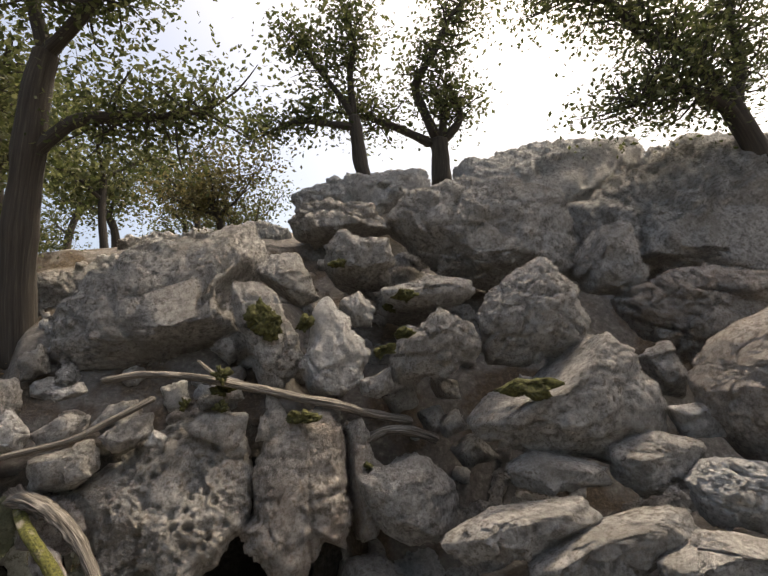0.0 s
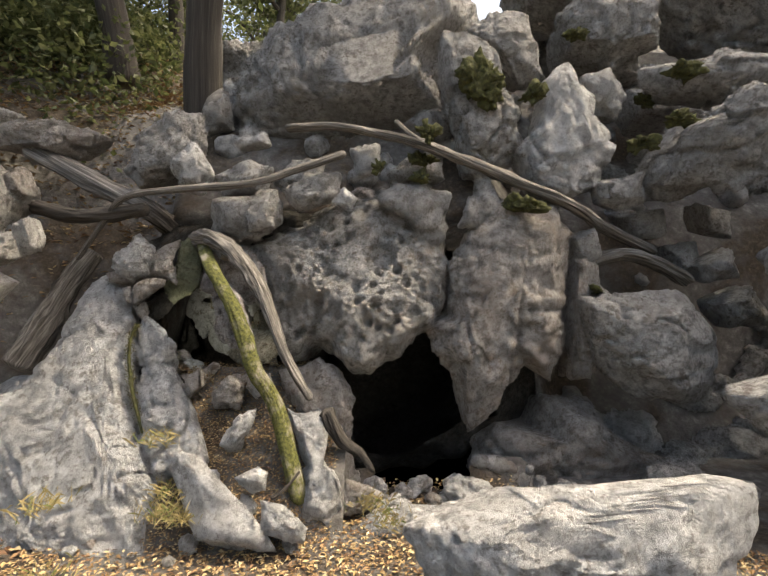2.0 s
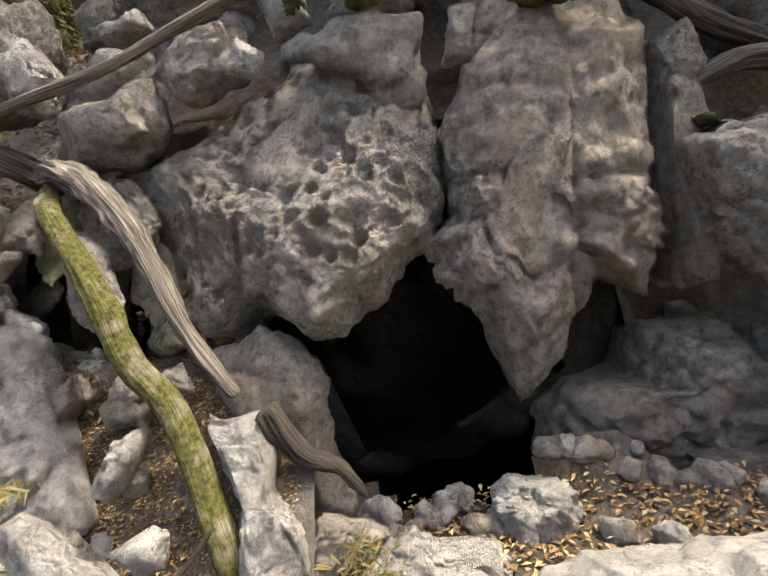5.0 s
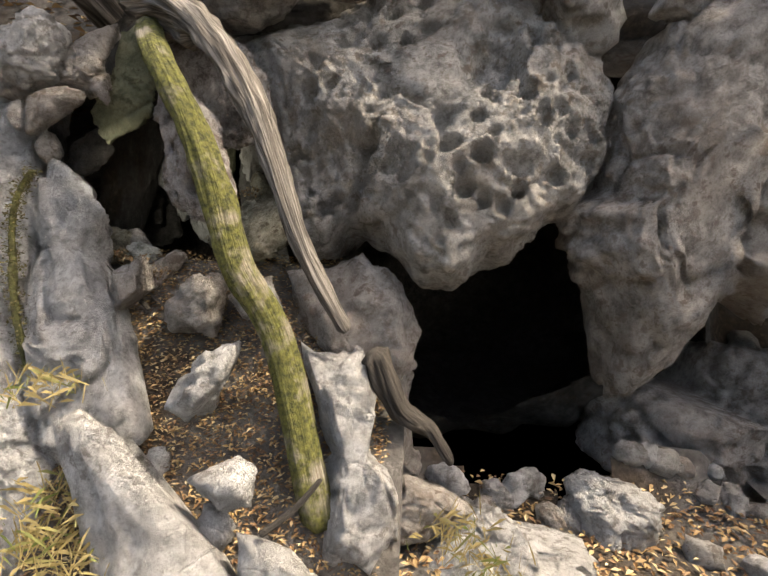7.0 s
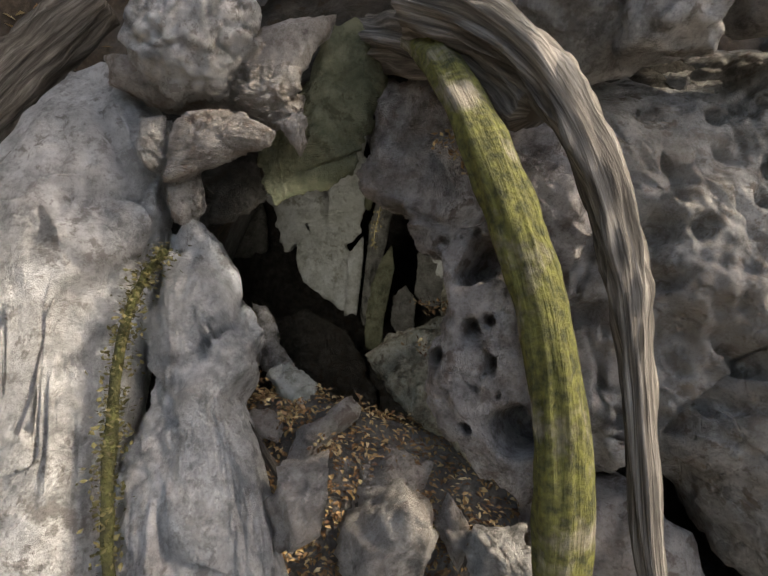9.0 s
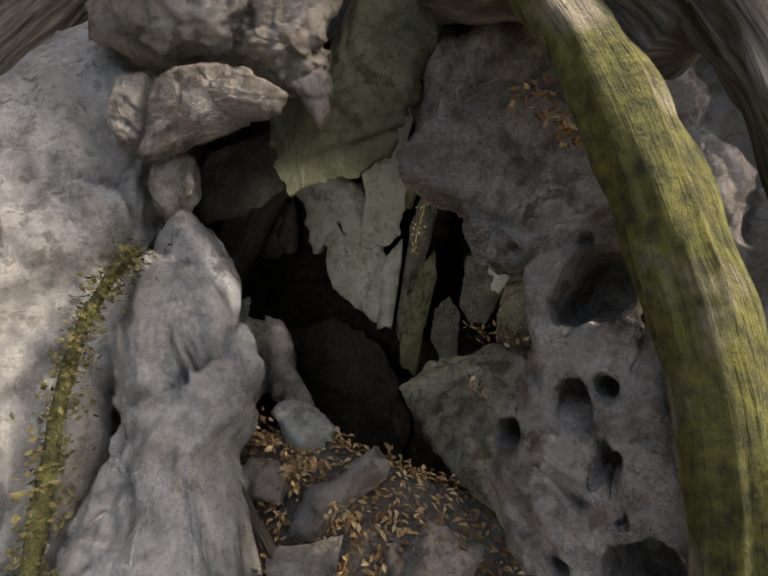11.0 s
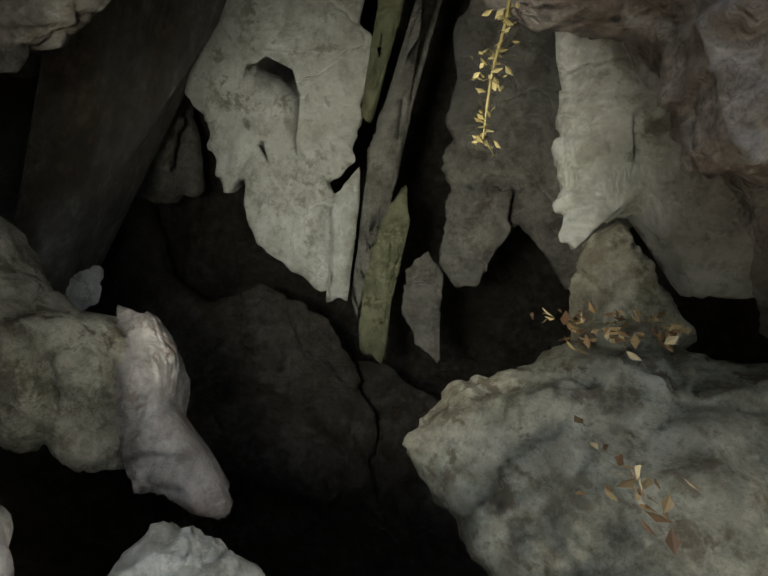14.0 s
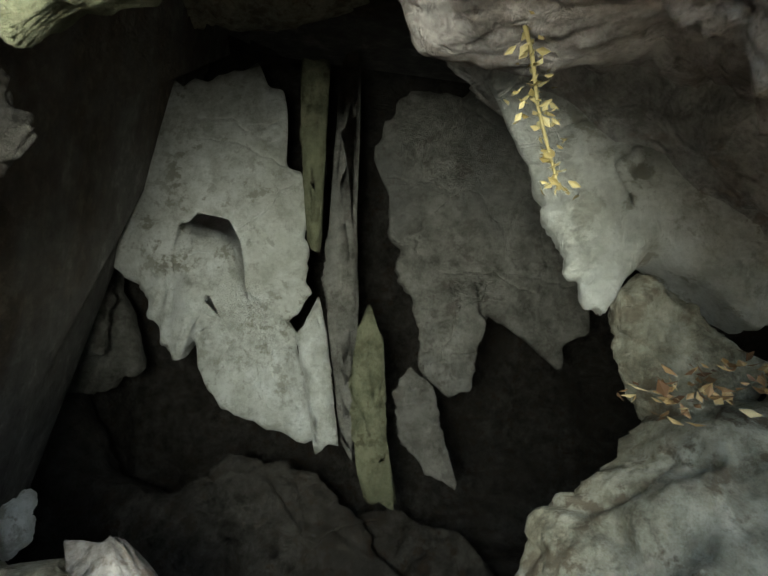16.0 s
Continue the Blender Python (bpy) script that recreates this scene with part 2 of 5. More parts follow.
def rock_mesh(name, outline, thick, seed, rough, level=5, dents=(), pits=0, block=1.0, flute=0.0):
    """A boulder: a rounded block of the given outline and thickness, chipped by planes, dented and roughened."""
    rng = random.Random(seed)
    bm = bmesh.new()
    bmesh.ops.create_icosphere(bm, subdivisions=level, radius=1)
    table = [inside(outline, math.cos(k * math.tau / 360), math.sin(k * math.tau / 360)) for k in range(361)]
    off = Vector((seed * 3.7, seed * 1.3, seed * 2.1))
    size = max(table)
    planes = [(Vector((rng.uniform(-1, 1), -rng.uniform(0.15, 1), rng.uniform(-0.8, 1))).normalized(), rng.uniform(0.58, 0.93)) for _ in range(24)]
    hollows = list(dents)
    for _ in range(pits):
        a, r = rng.uniform(0, math.tau), math.sqrt(rng.random()) * 0.9
        reach = table[int(a / math.tau * 360)]
        rad = rng.choice((0.01, 0.012, 0.016, 0.022, 0.032))
        hollows.append((math.cos(a) * reach * r, math.sin(a) * reach * r, rad, rad * rng.uniform(0.9, 1.7)))
    bins = {}
    for h in hollows:
        for i in range(int((h[0] - h[2] * 1.4) // 0.1), int((h[0] + h[2] * 1.4) // 0.1) + 1):
            for j in range(int((h[1] - h[2] * 1.4) // 0.1), int((h[1] + h[2] * 1.4) // 0.1) + 1):
                bins.setdefault((i, j), []).append(h)
    for v in bm.verts:
        p = v.co.copy()
        for n, d in planes:
            over = p.dot(n) - d
            if over > 0:
                p -= n * over * 0.92
        k = (math.atan2(v.co.z, v.co.x) % math.tau) / math.tau * 360
        i = min(int(k), 359)
        reach = table[i] + (table[i + 1] - table[i]) * (k - i)
        turn = Vector((v.co.x / max(1e-6, math.hypot(v.co.x, v.co.z)), v.co.z / max(1e-6, math.hypot(v.co.x, v.co.z)), seed * 1.7))
        reach *= 1 + (0.05 + flute) * noise.noise(turn * 4.5) + (0.025 + flute * 0.6) * noise.noise(turn * 13)
        rad = math.hypot(p.x, p.z)
        rim = math.hypot(v.co.x, v.co.z)
        flat = (min(1.0, rad) ** 0.55) * (1 - rim ** 8) + rim ** 8
        q = Vector((0, p.y * thick * 0.5, 0))
        if rim > 1e-6:
            q.x, q.z = v.co.x / rim * reach * flat, v.co.z / rim * reach * flat
        s = q * (1.6 / min(max(size, 0.15), 0.55)) + off
        n1 = noise.fractal(s, 0.85, 2.1, 6) * rough
        n2 = abs(noise.noise(s * 2.6)) * rough * 0.9
        n3 = noise.noise(s * 11.0) * rough * 0.2 + noise.noise(s * 23.0) * rough * 0.12
        dist, near = noise.voronoi(s * 1.15 + Vector((n1, n2, n1)) * 1.5)
        seam = dist[1] - dist[0]
        n4 = noise.noise(near[0] * 5.3) * rough * 1.3 - (rough * 0.9 * (1 - seam / 0.09) if seam < 0.09 else 0.0)
        chip = 0.0
        for step, gain in ((2.6, 0.55), (6.5, 0.3), (15.0, 0.09)):
            w = (s + Vector((n1, n3, n2)) * 0.6) * step
            _, cell = noise.voronoi(w)
            g = noise.noise_vector(cell[0] * 3.7 + off)
            chip += (w - cell[0]).dot(g) * rough * gain
        n4 += chip * (1.6 if flute == 0 else 0.5)
        if flute:
            n4 += noise.noise(Vector((q.x * 38, q.y * 20, q.z * 4 + seed))) * flute * 0.12 + noise.noise(Vector((q.x * 110, q.y * 60, q.z * 9 + seed))) * flute * 0.05
        nrm = Vector((q.x / size, q.y * 2 / thick, q.z / size)).normalized()
        q = q + nrm * (n1 * 0.6 - n2 * 0.7 + n3 * 1.2 + n4 * 0.7 * block)
        if v.co.y < 0.2:
            for hx, hz, hr, hd in bins.get((int(q.x // 0.1), int(q.z // 0.1)), ()):
                dx, dz = q.x - hx, q.z - hz
                if abs(dx) < hr * 1.4 and abs(dz) < hr * 1.4:
                    t = math.hypot(dx, dz) / hr * (1 + 0.3 * noise.noise(Vector((q.x * 30, q.z * 30, seed))))
                    if t < 1:
                        q.y += hd * min(1.0, (1 - t) * 2.2)
        v.co = q
    for e in bm.edges:
        if e.calc_face_angle(0.0) > 0.42:
            e.smooth = False
    me = bpy.data.meshes.new(name)
    bm.to_mesh(me)
    bm.free()
    me.polygons.foreach_set("use_smooth", [True] * len(me.polygons))
    return me


def rock(name, m, outline, thick, mat, seed, rough, label, level=5, dents=()):
    if level == 5 and max(abs(c) for p in outline for c in p) > 0.6:
        level = 6
    me = rock_mesh(name, outline, thick, seed, rough, level, dents, 220 if mat == "pitted" else 0, 0.4 if mat in ("holed", "pitted") else 1.0, 0.055 if mat in ("calcite", "drab", "mossy") else 0.0)
    me.materials.append(MATS[mat])
    ob = new(name, me)
    ob.matrix_world = m
    group = {"hillside_rock": "rocks of the hillside", "rubble_stone": "rubble above the openings", "bank_rock": "rocks of the earth bank"}.get(name, "")
    return tagged(ob, label, "rock", group)


def moss_cushion(m, outline, thick, seed):
    me = rock_mesh("moss_cushion", outline, thick, seed, 0.045, 5, block=1.5)
    me.materials.append(MATS["moss"])
    ob = new("moss_cushion", me)
    ob.matrix_world = m
    return tagged(ob, "dry olive green moss cushion on limestone", "moss")


def link_mesh(name, bm, mat, parent=None, smooth=True):
    me = bpy.data.meshes.new(name)
    bm.to_mesh(me)
    bm.free()
    if smooth:
        me.polygons.foreach_set("use_smooth", [True] * len(me.polygons))
    me.materials.append(mat)
    ob = new(name, me)
    ob.parent = parent
    return ob


# the ground: the forecourt, the hillside and the far land as one sheet, with the cave mouth cut through it
def ground_height(x, y):
    prof = [(-400, 0.0), (0.0, 0.0), (1.5, -0.1), (3.2, -0.32), (4.2, -0.3), (4.5, 0.1), (4.75, 1.25), (5.0, 1.6), (5.6, 2.5), (6.5, 3.1), (9.0, 4.6), (13, 6.0), (30, 8.0), (80, 9.0), (5000, 9.0)]
    y0, y = y, y + (min(1.0, max(0.0, (-2.9 - x) * 0.9)) - 0.45 * min(1.0, max(0.0, (-1.8 - x) * 4))) * (1 if y < 9 else 0)
    y -= 0.6 * min(1.0, max(0.0, (x - 0.5) * 2.0)) * (1 if y < 8 else 0)
    for (a, za), (b, zb) in zip(prof, prof[1:]):
        if a <= y <= b:
            z = za + (zb - za) * (y - a) / (b - a)
            break
    else:
        z = 9.0
    p = Vector((x * 0.9, y * 0.9, 3.1))
    return z + noise.fractal(p, 1.0, 2.0, 5) * 0.12 * min(1, max(0.3, (y - 3) * 0.5))


def spaced(stops):
    out = []
    for a, b, n in stops:
        out += [a + (b - a) * k / n for k in range(n)]
    return out + [stops[-1][1]]


bm = bmesh.new()
xs = spaced([(-3000, -60, 6), (-60, -8, 14), (-8, -3.2, 24), (-3.2, 2.4, 90), (2.4, 9, 40), (9, 60, 14), (60, 3000, 6)])
ys = spaced([(-3000, -30, 6), (-30, 0, 12), (0, 3.2, 30), (3.2, 5.2, 64), (5.2, 10, 60), (10, 40, 20), (40, 5000, 8)])
grid = [[bm.verts.new((x, y, ground_height(x, y))) for x in xs] for y in ys]
for j in range(len(ys) - 1):
    for i in range(len(xs) - 1):
        x, y = (xs[i] + xs[i + 1]) / 2, (ys[j] + ys[j + 1]) / 2
        if (-2.05 < x < 0.75 and 4.27 + 0.14 * noise.noise(Vector((x * 4.3, 0.7, 2.0))) < y < 4.86) or (-2.05 < x < -0.72 and 3.75 < y < 4.86):
            continue
        bm.faces.new((grid[j][i], grid[j][i + 1], grid[j + 1][i + 1], grid[j + 1][i]))
# the hillside sheet turns down and inwards over the cave
row = min(j for j in range(len(ys)) if ys[j] > 4.83)
edge = [grid[row][i] for i in range(len(xs)) if -2.2 < xs[i] < 0.9]
under = [bm.verts.new((v.co.x, v.co.y + 0.12, min(v.co.z - 0.1, 1.3))) for v in edge]
deep = [bm.verts.new((v.co.x, v.co.y + 1.1, 1.42)) for v in edge]
for line in ((edge, under), (under, deep)):
    for i in range(len(edge) - 1):
        bm.faces.new((line[0][i], line[1][i], line[1][i + 1], line[0][i + 1]))
ground = tagged(link_mesh("ground", bm, MATS["soil"]), "rocky hillside ground with soil and leaf litter", "ground", kind="structure")

# the cave behind the boulders, its near-black colour carrying the shade
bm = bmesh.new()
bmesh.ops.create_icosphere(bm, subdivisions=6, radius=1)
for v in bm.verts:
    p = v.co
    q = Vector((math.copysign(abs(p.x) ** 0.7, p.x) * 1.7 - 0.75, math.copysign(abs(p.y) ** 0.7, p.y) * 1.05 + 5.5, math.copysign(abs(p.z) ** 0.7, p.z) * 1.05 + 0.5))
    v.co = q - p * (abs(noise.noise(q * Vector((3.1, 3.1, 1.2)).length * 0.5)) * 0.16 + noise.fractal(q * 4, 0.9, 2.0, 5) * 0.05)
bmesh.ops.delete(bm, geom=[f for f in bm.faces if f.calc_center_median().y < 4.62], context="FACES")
cave = tagged(link_mesh("cave_wall", bm, MATS["cave_shade"]), "rough dark limestone walls of the small cave", "wall", kind="structure")

# the litter slope that runs into the small opening
def litter_height(x, y):
    return -0.1 + 1.08 * (min(y, 4.42) - 3.9) - 1.5 * max(0.0, y - 4.42) - 0.5 * max(0.0, x + 0.8) - 0.8 * max(0.0, -1.5 - x) - 0.04 * min(1.0, max(0.0, (y - 4.05) * 5)) + 0.02 * noise.fractal(Vector((x * 5, y * 5, 0)), 1, 2, 4)


bm = bmesh.new()
lx, ly = spaced([(-2.2, -0.55, 60)]), spaced([(3.6, 5.5, 70)])
grid = [[bm.verts.new((x, y, litter_height(x, y))) for x in lx] for y in ly]
for j in range(len(ly) - 1):
    for i in range(len(lx) - 1):
        bm.faces.new((grid[j][i], grid[j][i + 1], grid[j + 1][i + 1], grid[j + 1][i]))
tagged(link_mesh("floor", bm, MATS["soil"]), "dark earth slope under leaf litter", "ground", kind="structure")

# rocks
rock("left_slab", pose(-1.977, 4.321, 0.555, -34, -14, 6), [(-0.297, 0.209), (-0.227, 0.371), (-0.109, 0.55), (-0.006, 0.577), (0.089, 0.485), (0.169, 0.241), (0.184, 0.131), (0.166, 0.015), (0.159, -0.093), (0.161, -0.257), (0.163, -0.404), (0.233, -0.835), (-0.165, -0.837), (-0.522, -0.154)], 0.3, "pale", 12, 0.035, "broad pale limestone slab beside the small opening", 6, [(-0.031, 0.32, 0.028, 0.02)])
rock("cleft_slab", pose(-1.597, 4.227, 0.432, -36, -14, 6), [(-0.074, 0.379), (-0.004, 0.292), (0.046, 0.198), (0.089, 0.162), (0.073, 0.08), (0.044, 0.036), (0.098, -0.089), (0.149, -0.238), (0.221, -0.585), (-0.076, -0.586), (-0.147, -0.167), (-0.143, 0.024), (-0.14, 0.172), (-0.137, 0.324)], 0.24, "pale", 13, 0.05, "scaly pale limestone slab beside a mossy cleft", 6)
rock("arch_stone", pose(-1.837, 4.413, 1.082, -14, -14, 6), [(-0.141, -0.005), (-0.069, 0.096), (0.065, 0.12), (0.115, 0.075), (0.116, -0.003), (0.055, -0.093), (-0.034, -0.122), (-0.107, -0.067)], 0.22, "pale", 14, 0.02, "rounded stone wedged under the fallen trunk")
rock("rubble_stone", pose(-1.692, 4.452, 1.022, -14, -14, 6), [(-0.076, 0.011), (-0.006, 0.07), (0.064, 0.048), (0.065, -0.035), (0.006, -0.059), (-0.053, -0.036)], 0.16, "warm", 140, 0.02, "crumbly stone packed over the small opening")
rock("lip_stone", pose(-1.728, 4.362, 0.913, -20, -16, 3), [(-0.108, -0.086), (-0.094, 0.047), (-0.041, 0.065), (0.045, 0.058), (0.106, 0.014), (0.096, -0.01), (0.03, -0.028), (-0.033, -0.06)], 0.08, "warm", 15, 0.01, "flat angular stone over the small cave opening", 6)
rock("lip_stone", pose(-1.791, 4.389, 0.771, -20, -16, 3), [(-0.036, 0.032), (0.025, 0.062), (0.027, -0.006), (0.009, -0.049), (-0.025, -0.04)], 0.1, "warm", 150, 0.012, "small wedge stone under the lip")
rock("lip_stone", pose(-1.857, 4.362, 0.868, -20, -16, 3), [(-0.026, 0.047), (0.021, 0.063), (0.025, -0.031), (0.002, -0.055), (-0.022, -0.024)], 0.1, "grey", 151, 0.012, "small stone wedged beside the lip")
rock("roof_rock", pose(-1.820, 4.472, 1.003, -20, -16, 3), [(-0.244, 0.078), (0.248, 0.149), (0.181, -0.004), (0.164, -0.055), (0.08, -0.055), (-0.014, -0.043), (-0.082, -0.048), (-0.133, -0.027), (-0.201, 0.006)], 0.14, "warm", 152, 0.03, "brown stained rock roofing the small opening", 6)
rock("hung_stone", pose(-1.599, 4.533, 0.975, -20, -16, 3), [(-0.139, -0.035), (-0.076, 0.045), (-0.011, 0.131), (0.026, 0.244), (0.177, 0.245), (0.154, 0.104), (0.122, -0.009), (0.085, -0.09), (0.029, -0.118), (-0.037, -0.133), (-0.088, -0.157), (-0.117, -0.139), (-0.126, -0.087)], 0.09, "mossy", 16, 0.018, "olive stained rock hanging from the cave roof", 6)
rock("hung_stone", pose(-1.611, 4.422, 0.965, -20, -16, 3), [(-0.043, 0.021), (-0.003, 0.046), (0.024, 0.03), (0.024, -0.024), (0.01, -0.053), (-0.012, -0.02)], 0.05, "warm", 160, 0.01, "small crumbly stone hanging from the roof")
# coloured dark for the shadow behind the lip stone
rock("back_rock", pose(-1.800, 4.603, 0.775, -20, -16, 3), [(-0.111, -0.042), (-0.068, 0.066), (0.071, 0.11), (0.104, -0.008), (0.061, -0.041), (-0.057, -0.084)], 0.06, "cave_shade", 161, 0.015, "brown shadowed rock behind the lip stone")
rock("upper_jamb", pose(-1.308, 4.466, 0.909, -8, -26, -26), [(-0.202, 0.09), (-0.177, 0.137), (-0.149, 0.225), (-0.107, 0.322), (0.151, 0.27), (0.287, 0.079), (0.299, -0.123), (0.205, -0.199), (0.14, -0.201), (0.106, -0.182), (0.055, -0.161), (0.024, -0.128), (-0.025, -0.114), (-0.055, -0.077), (-0.087, -0.02), (-0.114, -0.01), (-0.16, 0.026), (-0.192, 0.065)], 0.2, "holed", 17, 0.048, "mottled limestone vault curving over the small opening", 6)
rock("holed_wall", pose(-1.196, 4.127, 0.737, -10, -24, -26), [(-0.045, 0.154), (-0.015, 0.197), (0.047, 0.215), (0.119, 0.093), (0.14, -0.151), (0.07, -0.21), (-0.002, -0.175), (-0.052, -0.126), (-0.092, -0.075), (-0.081, -0.021), (-0.052, 0.024), (-0.037, 0.076)], 0.14, "holed", 18, 0.016, "smooth limestone jamb riddled with round holes", 7, [(0.029, 0.128, 0.033, 0.09), (0.004, 0.107, 0.019, 0.08), (0.005, 0.031, 0.015, 0.07), (0.035, 0.041, 0.011, 0.06), (-0.052, -0.014, 0.016, 0.06), (0.038, -0.017, 0.011, 0.06), (-0.0, -0.11, 0.01, 0.05), (0.064, -0.108, 0.038, 0.1), (0.017, 0.169, 0.007, 0.03), (-0.077, -0.044, 0.006, 0.02), (0.01, -0.054, 0.005, 0.02), (-0.015, 0.044, 0.005, 0.02), (0.047, -0.062, 0.005, 0.02)])
rock("beak_rock", pose(-1.150, 4.522, 0.532, -59, -23, -18), [(-0.228, 0.021), (-0.211, 0.068), (-0.181, 0.106), (-0.108, 0.141), (-0.059, 0.169), (0.056, 0.18), (0.205, 0.169), (0.349, 0.079), (0.264, -0.13), (0.162, -0.252), (0.062, -0.221), (-0.031, -0.173), (-0.105, -0.109), (-0.173, -0.048)], 0.16, "ledge", 19, 0.022, "beak shaped limestone ledge inside the opening", 6)
rock("inner_wall", pose(-1.169, 4.745, 0.802, -18, -20, -7), [(-0.098, 0.288), (-0.096, 0.141), (-0.093, 0.028), (-0.092, -0.04), (-0.086, -0.099), (-0.063, -0.077), (-0.029, -0.053), (-0.008, -0.048), (0.022, -0.097), (0.047, -0.146), (0.226, -0.162), (0.272, 0.264)], 0.12, "calcite", 121, 0.01, "smooth pale flowstone wall ending in a white edge", 6)
rock("stalagmite", pose(-1.144, 4.698, 0.667, -21, -17, 1), [(-0.064, -0.063), (-0.058, 0.003), (-0.04, 0.067), (-0.008, 0.08), (0.015, 0.048), (0.044, -0.008), (0.08, -0.052), (0.03, -0.074)], 0.1, "ledge", 122, 0.012, "knobbly limestone stump among dead leaves")
rock("tan_block", pose(-1.775, 4.625, 0.457, -23, -17, 0), [(-0.142, 0.169), (-0.095, 0.145), (-0.048, 0.129), (-0.021, 0.065), (0.031, 0.024), (0.102, 0.013), (0.125, -0.038), (0.121, -0.14), (0.091, -0.155), (0.021, -0.123), (-0.057, -0.076), (-0.128, -0.012)], 0.16, "ledge", 24, 0.02, "tan stained limestone block on the brink of the drop")
rock("rim_rock", pose(-1.600, 4.600, 0.425, -48, -17, 0), [(-0.082, 0.117), (-0.047, 0.122), (-0.001, 0.053), (0.001, 0.01), (0.042, -0.032), (0.081, -0.08), (0.066, -0.096), (-0.013, -0.079), (-0.046, -0.015)], 0.1, "warm", 125, 0.016, "crumbly brown rock on the rim of the drop")
rock("rim_rock", pose(-1.819, 4.808, 0.422, -21, -17, 1), [(-0.027, -0.009), (-0.013, 0.019), (0.018, 0.037), (0.026, 0.012), (0.015, -0.023), (-0.02, -0.037)], 0.05, "calcite", 126, 0.01, "small pale stone on the rim of the drop")
rock("pale_stone", pose(-1.501, 4.418, 0.431, -43, -17, 0), [(-0.067, 0.017), (-0.039, 0.053), (0.001, 0.042), (0.063, -0.002), (0.055, -0.026), (0.016, -0.052), (-0.029, -0.031)], 0.1, "calcite", 23, 0.01, "pale stone on the edge of the drop")
rock("tilted_stone", pose(-1.396, 4.343, 0.384, -53, -17, 0), [(-0.066, -0.04), (-0.054, 0.0), (0.014, 0.05), (0.054, 0.082), (0.079, 0.055), (0.071, 0.027), (0.002, -0.026), (-0.028, -0.074), (-0.072, -0.074)], 0.08, "warm", 20, 0.01, "oblong stone lying in leaf litter")
rock("side_stone", pose(-1.522, 4.337, 0.358, -43, -17, 0), [(-0.051, 0.005), (-0.031, 0.029), (0.016, 0.031), (0.043, -0.001), (0.038, -0.037), (-0.014, -0.026)], 0.08, "warm", 22, 0.01, "small stone beside the oblong stone")
rock("round_stone", pose(-1.228, 4.329, 0.255, -20, -16, 3), [(-0.12, 0.006), (-0.081, 0.086), (0.028, 0.141), (0.118, 0.097), (0.109, 0.008), (0.07, -0.122), (-0.019, -0.133), (-0.104, -0.084)], 0.2, "warm", 21, 0.018, "rounded limestone cobble in the small opening")
rock("litter_stone", pose(-1.092, 4.236, 0.326, -20, -16, 3), [(-0.037, 0.011), (-0.009, 0.069), (0.037, -0.002), (0.009, -0.078)], 0.1, "warm", 141, 0.012, "upright stone beside the cobble")
rock("litter_stone", pose(-1.023, 4.166, 0.348, -20, -16, 3), [(-0.055, 0.014), (-0.035, 0.051), (0.062, 0.052), (0.075, -0.058), (-0.047, -0.059)], 0.12, "grey", 142, 0.015, "grey stone under the mossy limb")
rock("pitted_boulder", pose(-0.560, 4.529, 0.928, -32, -13, 2), [(-0.829, 0.474), (-0.582, 0.561), (-0.348, 0.593), (-0.037, 0.637), (0.321, 0.599), (0.66, 0.678), (0.657, 0.398), (0.723, 0.154), (0.687, -0.103), (0.588, -0.303), (0.397, -0.442), (0.256, -0.502), (-0.0, -0.608), (-0.11, -0.573), (-0.166, -0.441), (-0.288, -0.348), (-0.364, -0.425), (-0.468, -0.394), (-0.509, -0.115), (-0.588, 0.162)], 0.7, "pitted", 1, 0.04, "huge grey limestone boulder riddled with solution pits", 7, [(0.258, -0.03, 0.099, 0.1), (0.309, 0.099, 0.074, 0.06), (-0.284, -0.235, 0.146, 0.07), (0.107, 0.533, 0.039, 0.04), (-0.126, 0.092, 0.03, 0.04), (0.089, 0.187, 0.037, 0.05), (0.067, -0.029, 0.032, 0.05), (0.388, 0.508, 0.032, 0.03), (0.442, 0.254, 0.024, 0.03), (0.079, -0.411, 0.032, 0.05), (0.126, -0.449, 0.026, 0.05), (0.238, -0.427, 0.026, 0.05), (0.387, -0.457, 0.023, 0.05), (-0.135, 0.218, 0.03, 0.04), (-0.072, 0.392, 0.028, 0.03), (0.479, -0.085, 0.028, 0.04), (0.155, -0.22, 0.025, 0.04), (-0.303, -0.072, 0.022, 0.03), (0.486, -0.327, 0.033, 0.05)])
rock("flowstone_curtain", pose(-1.726, 5.398, 0.682, -11, -1, -10), [(-0.348, 0.356), (-0.237, 0.478), (0.017, 0.513), (0.106, 0.414), (0.115, 0.27), (0.157, 0.261), (0.19, 0.059), (0.196, -0.03), (0.163, -0.113), (0.188, -0.13), (0.231, -0.341), (0.197, -0.374), (0.108, -0.343), (0.031, -0.31), (-0.038, -0.231), (-0.059, -0.153), (-0.078, -0.22), (-0.114, -0.189), (-0.208, -0.042), (-0.281, 0.002), (-0.336, 0.123)], 0.1, "calcite", 210, 0.006, "white flowstone curtain with a ragged lower edge", 6)
rock("flowstone_rib", pose(-1.498, 5.267, 0.467, -11, -1, -10), [(-0.057, 0.101), (-0.013, 0.189), (0.025, 0.038), (0.056, -0.133), (0.007, -0.146), (-0.017, -0.048)], 0.05, "calcite", 113, 0.005, "narrow yellowish flowstone rib beside the curtain")
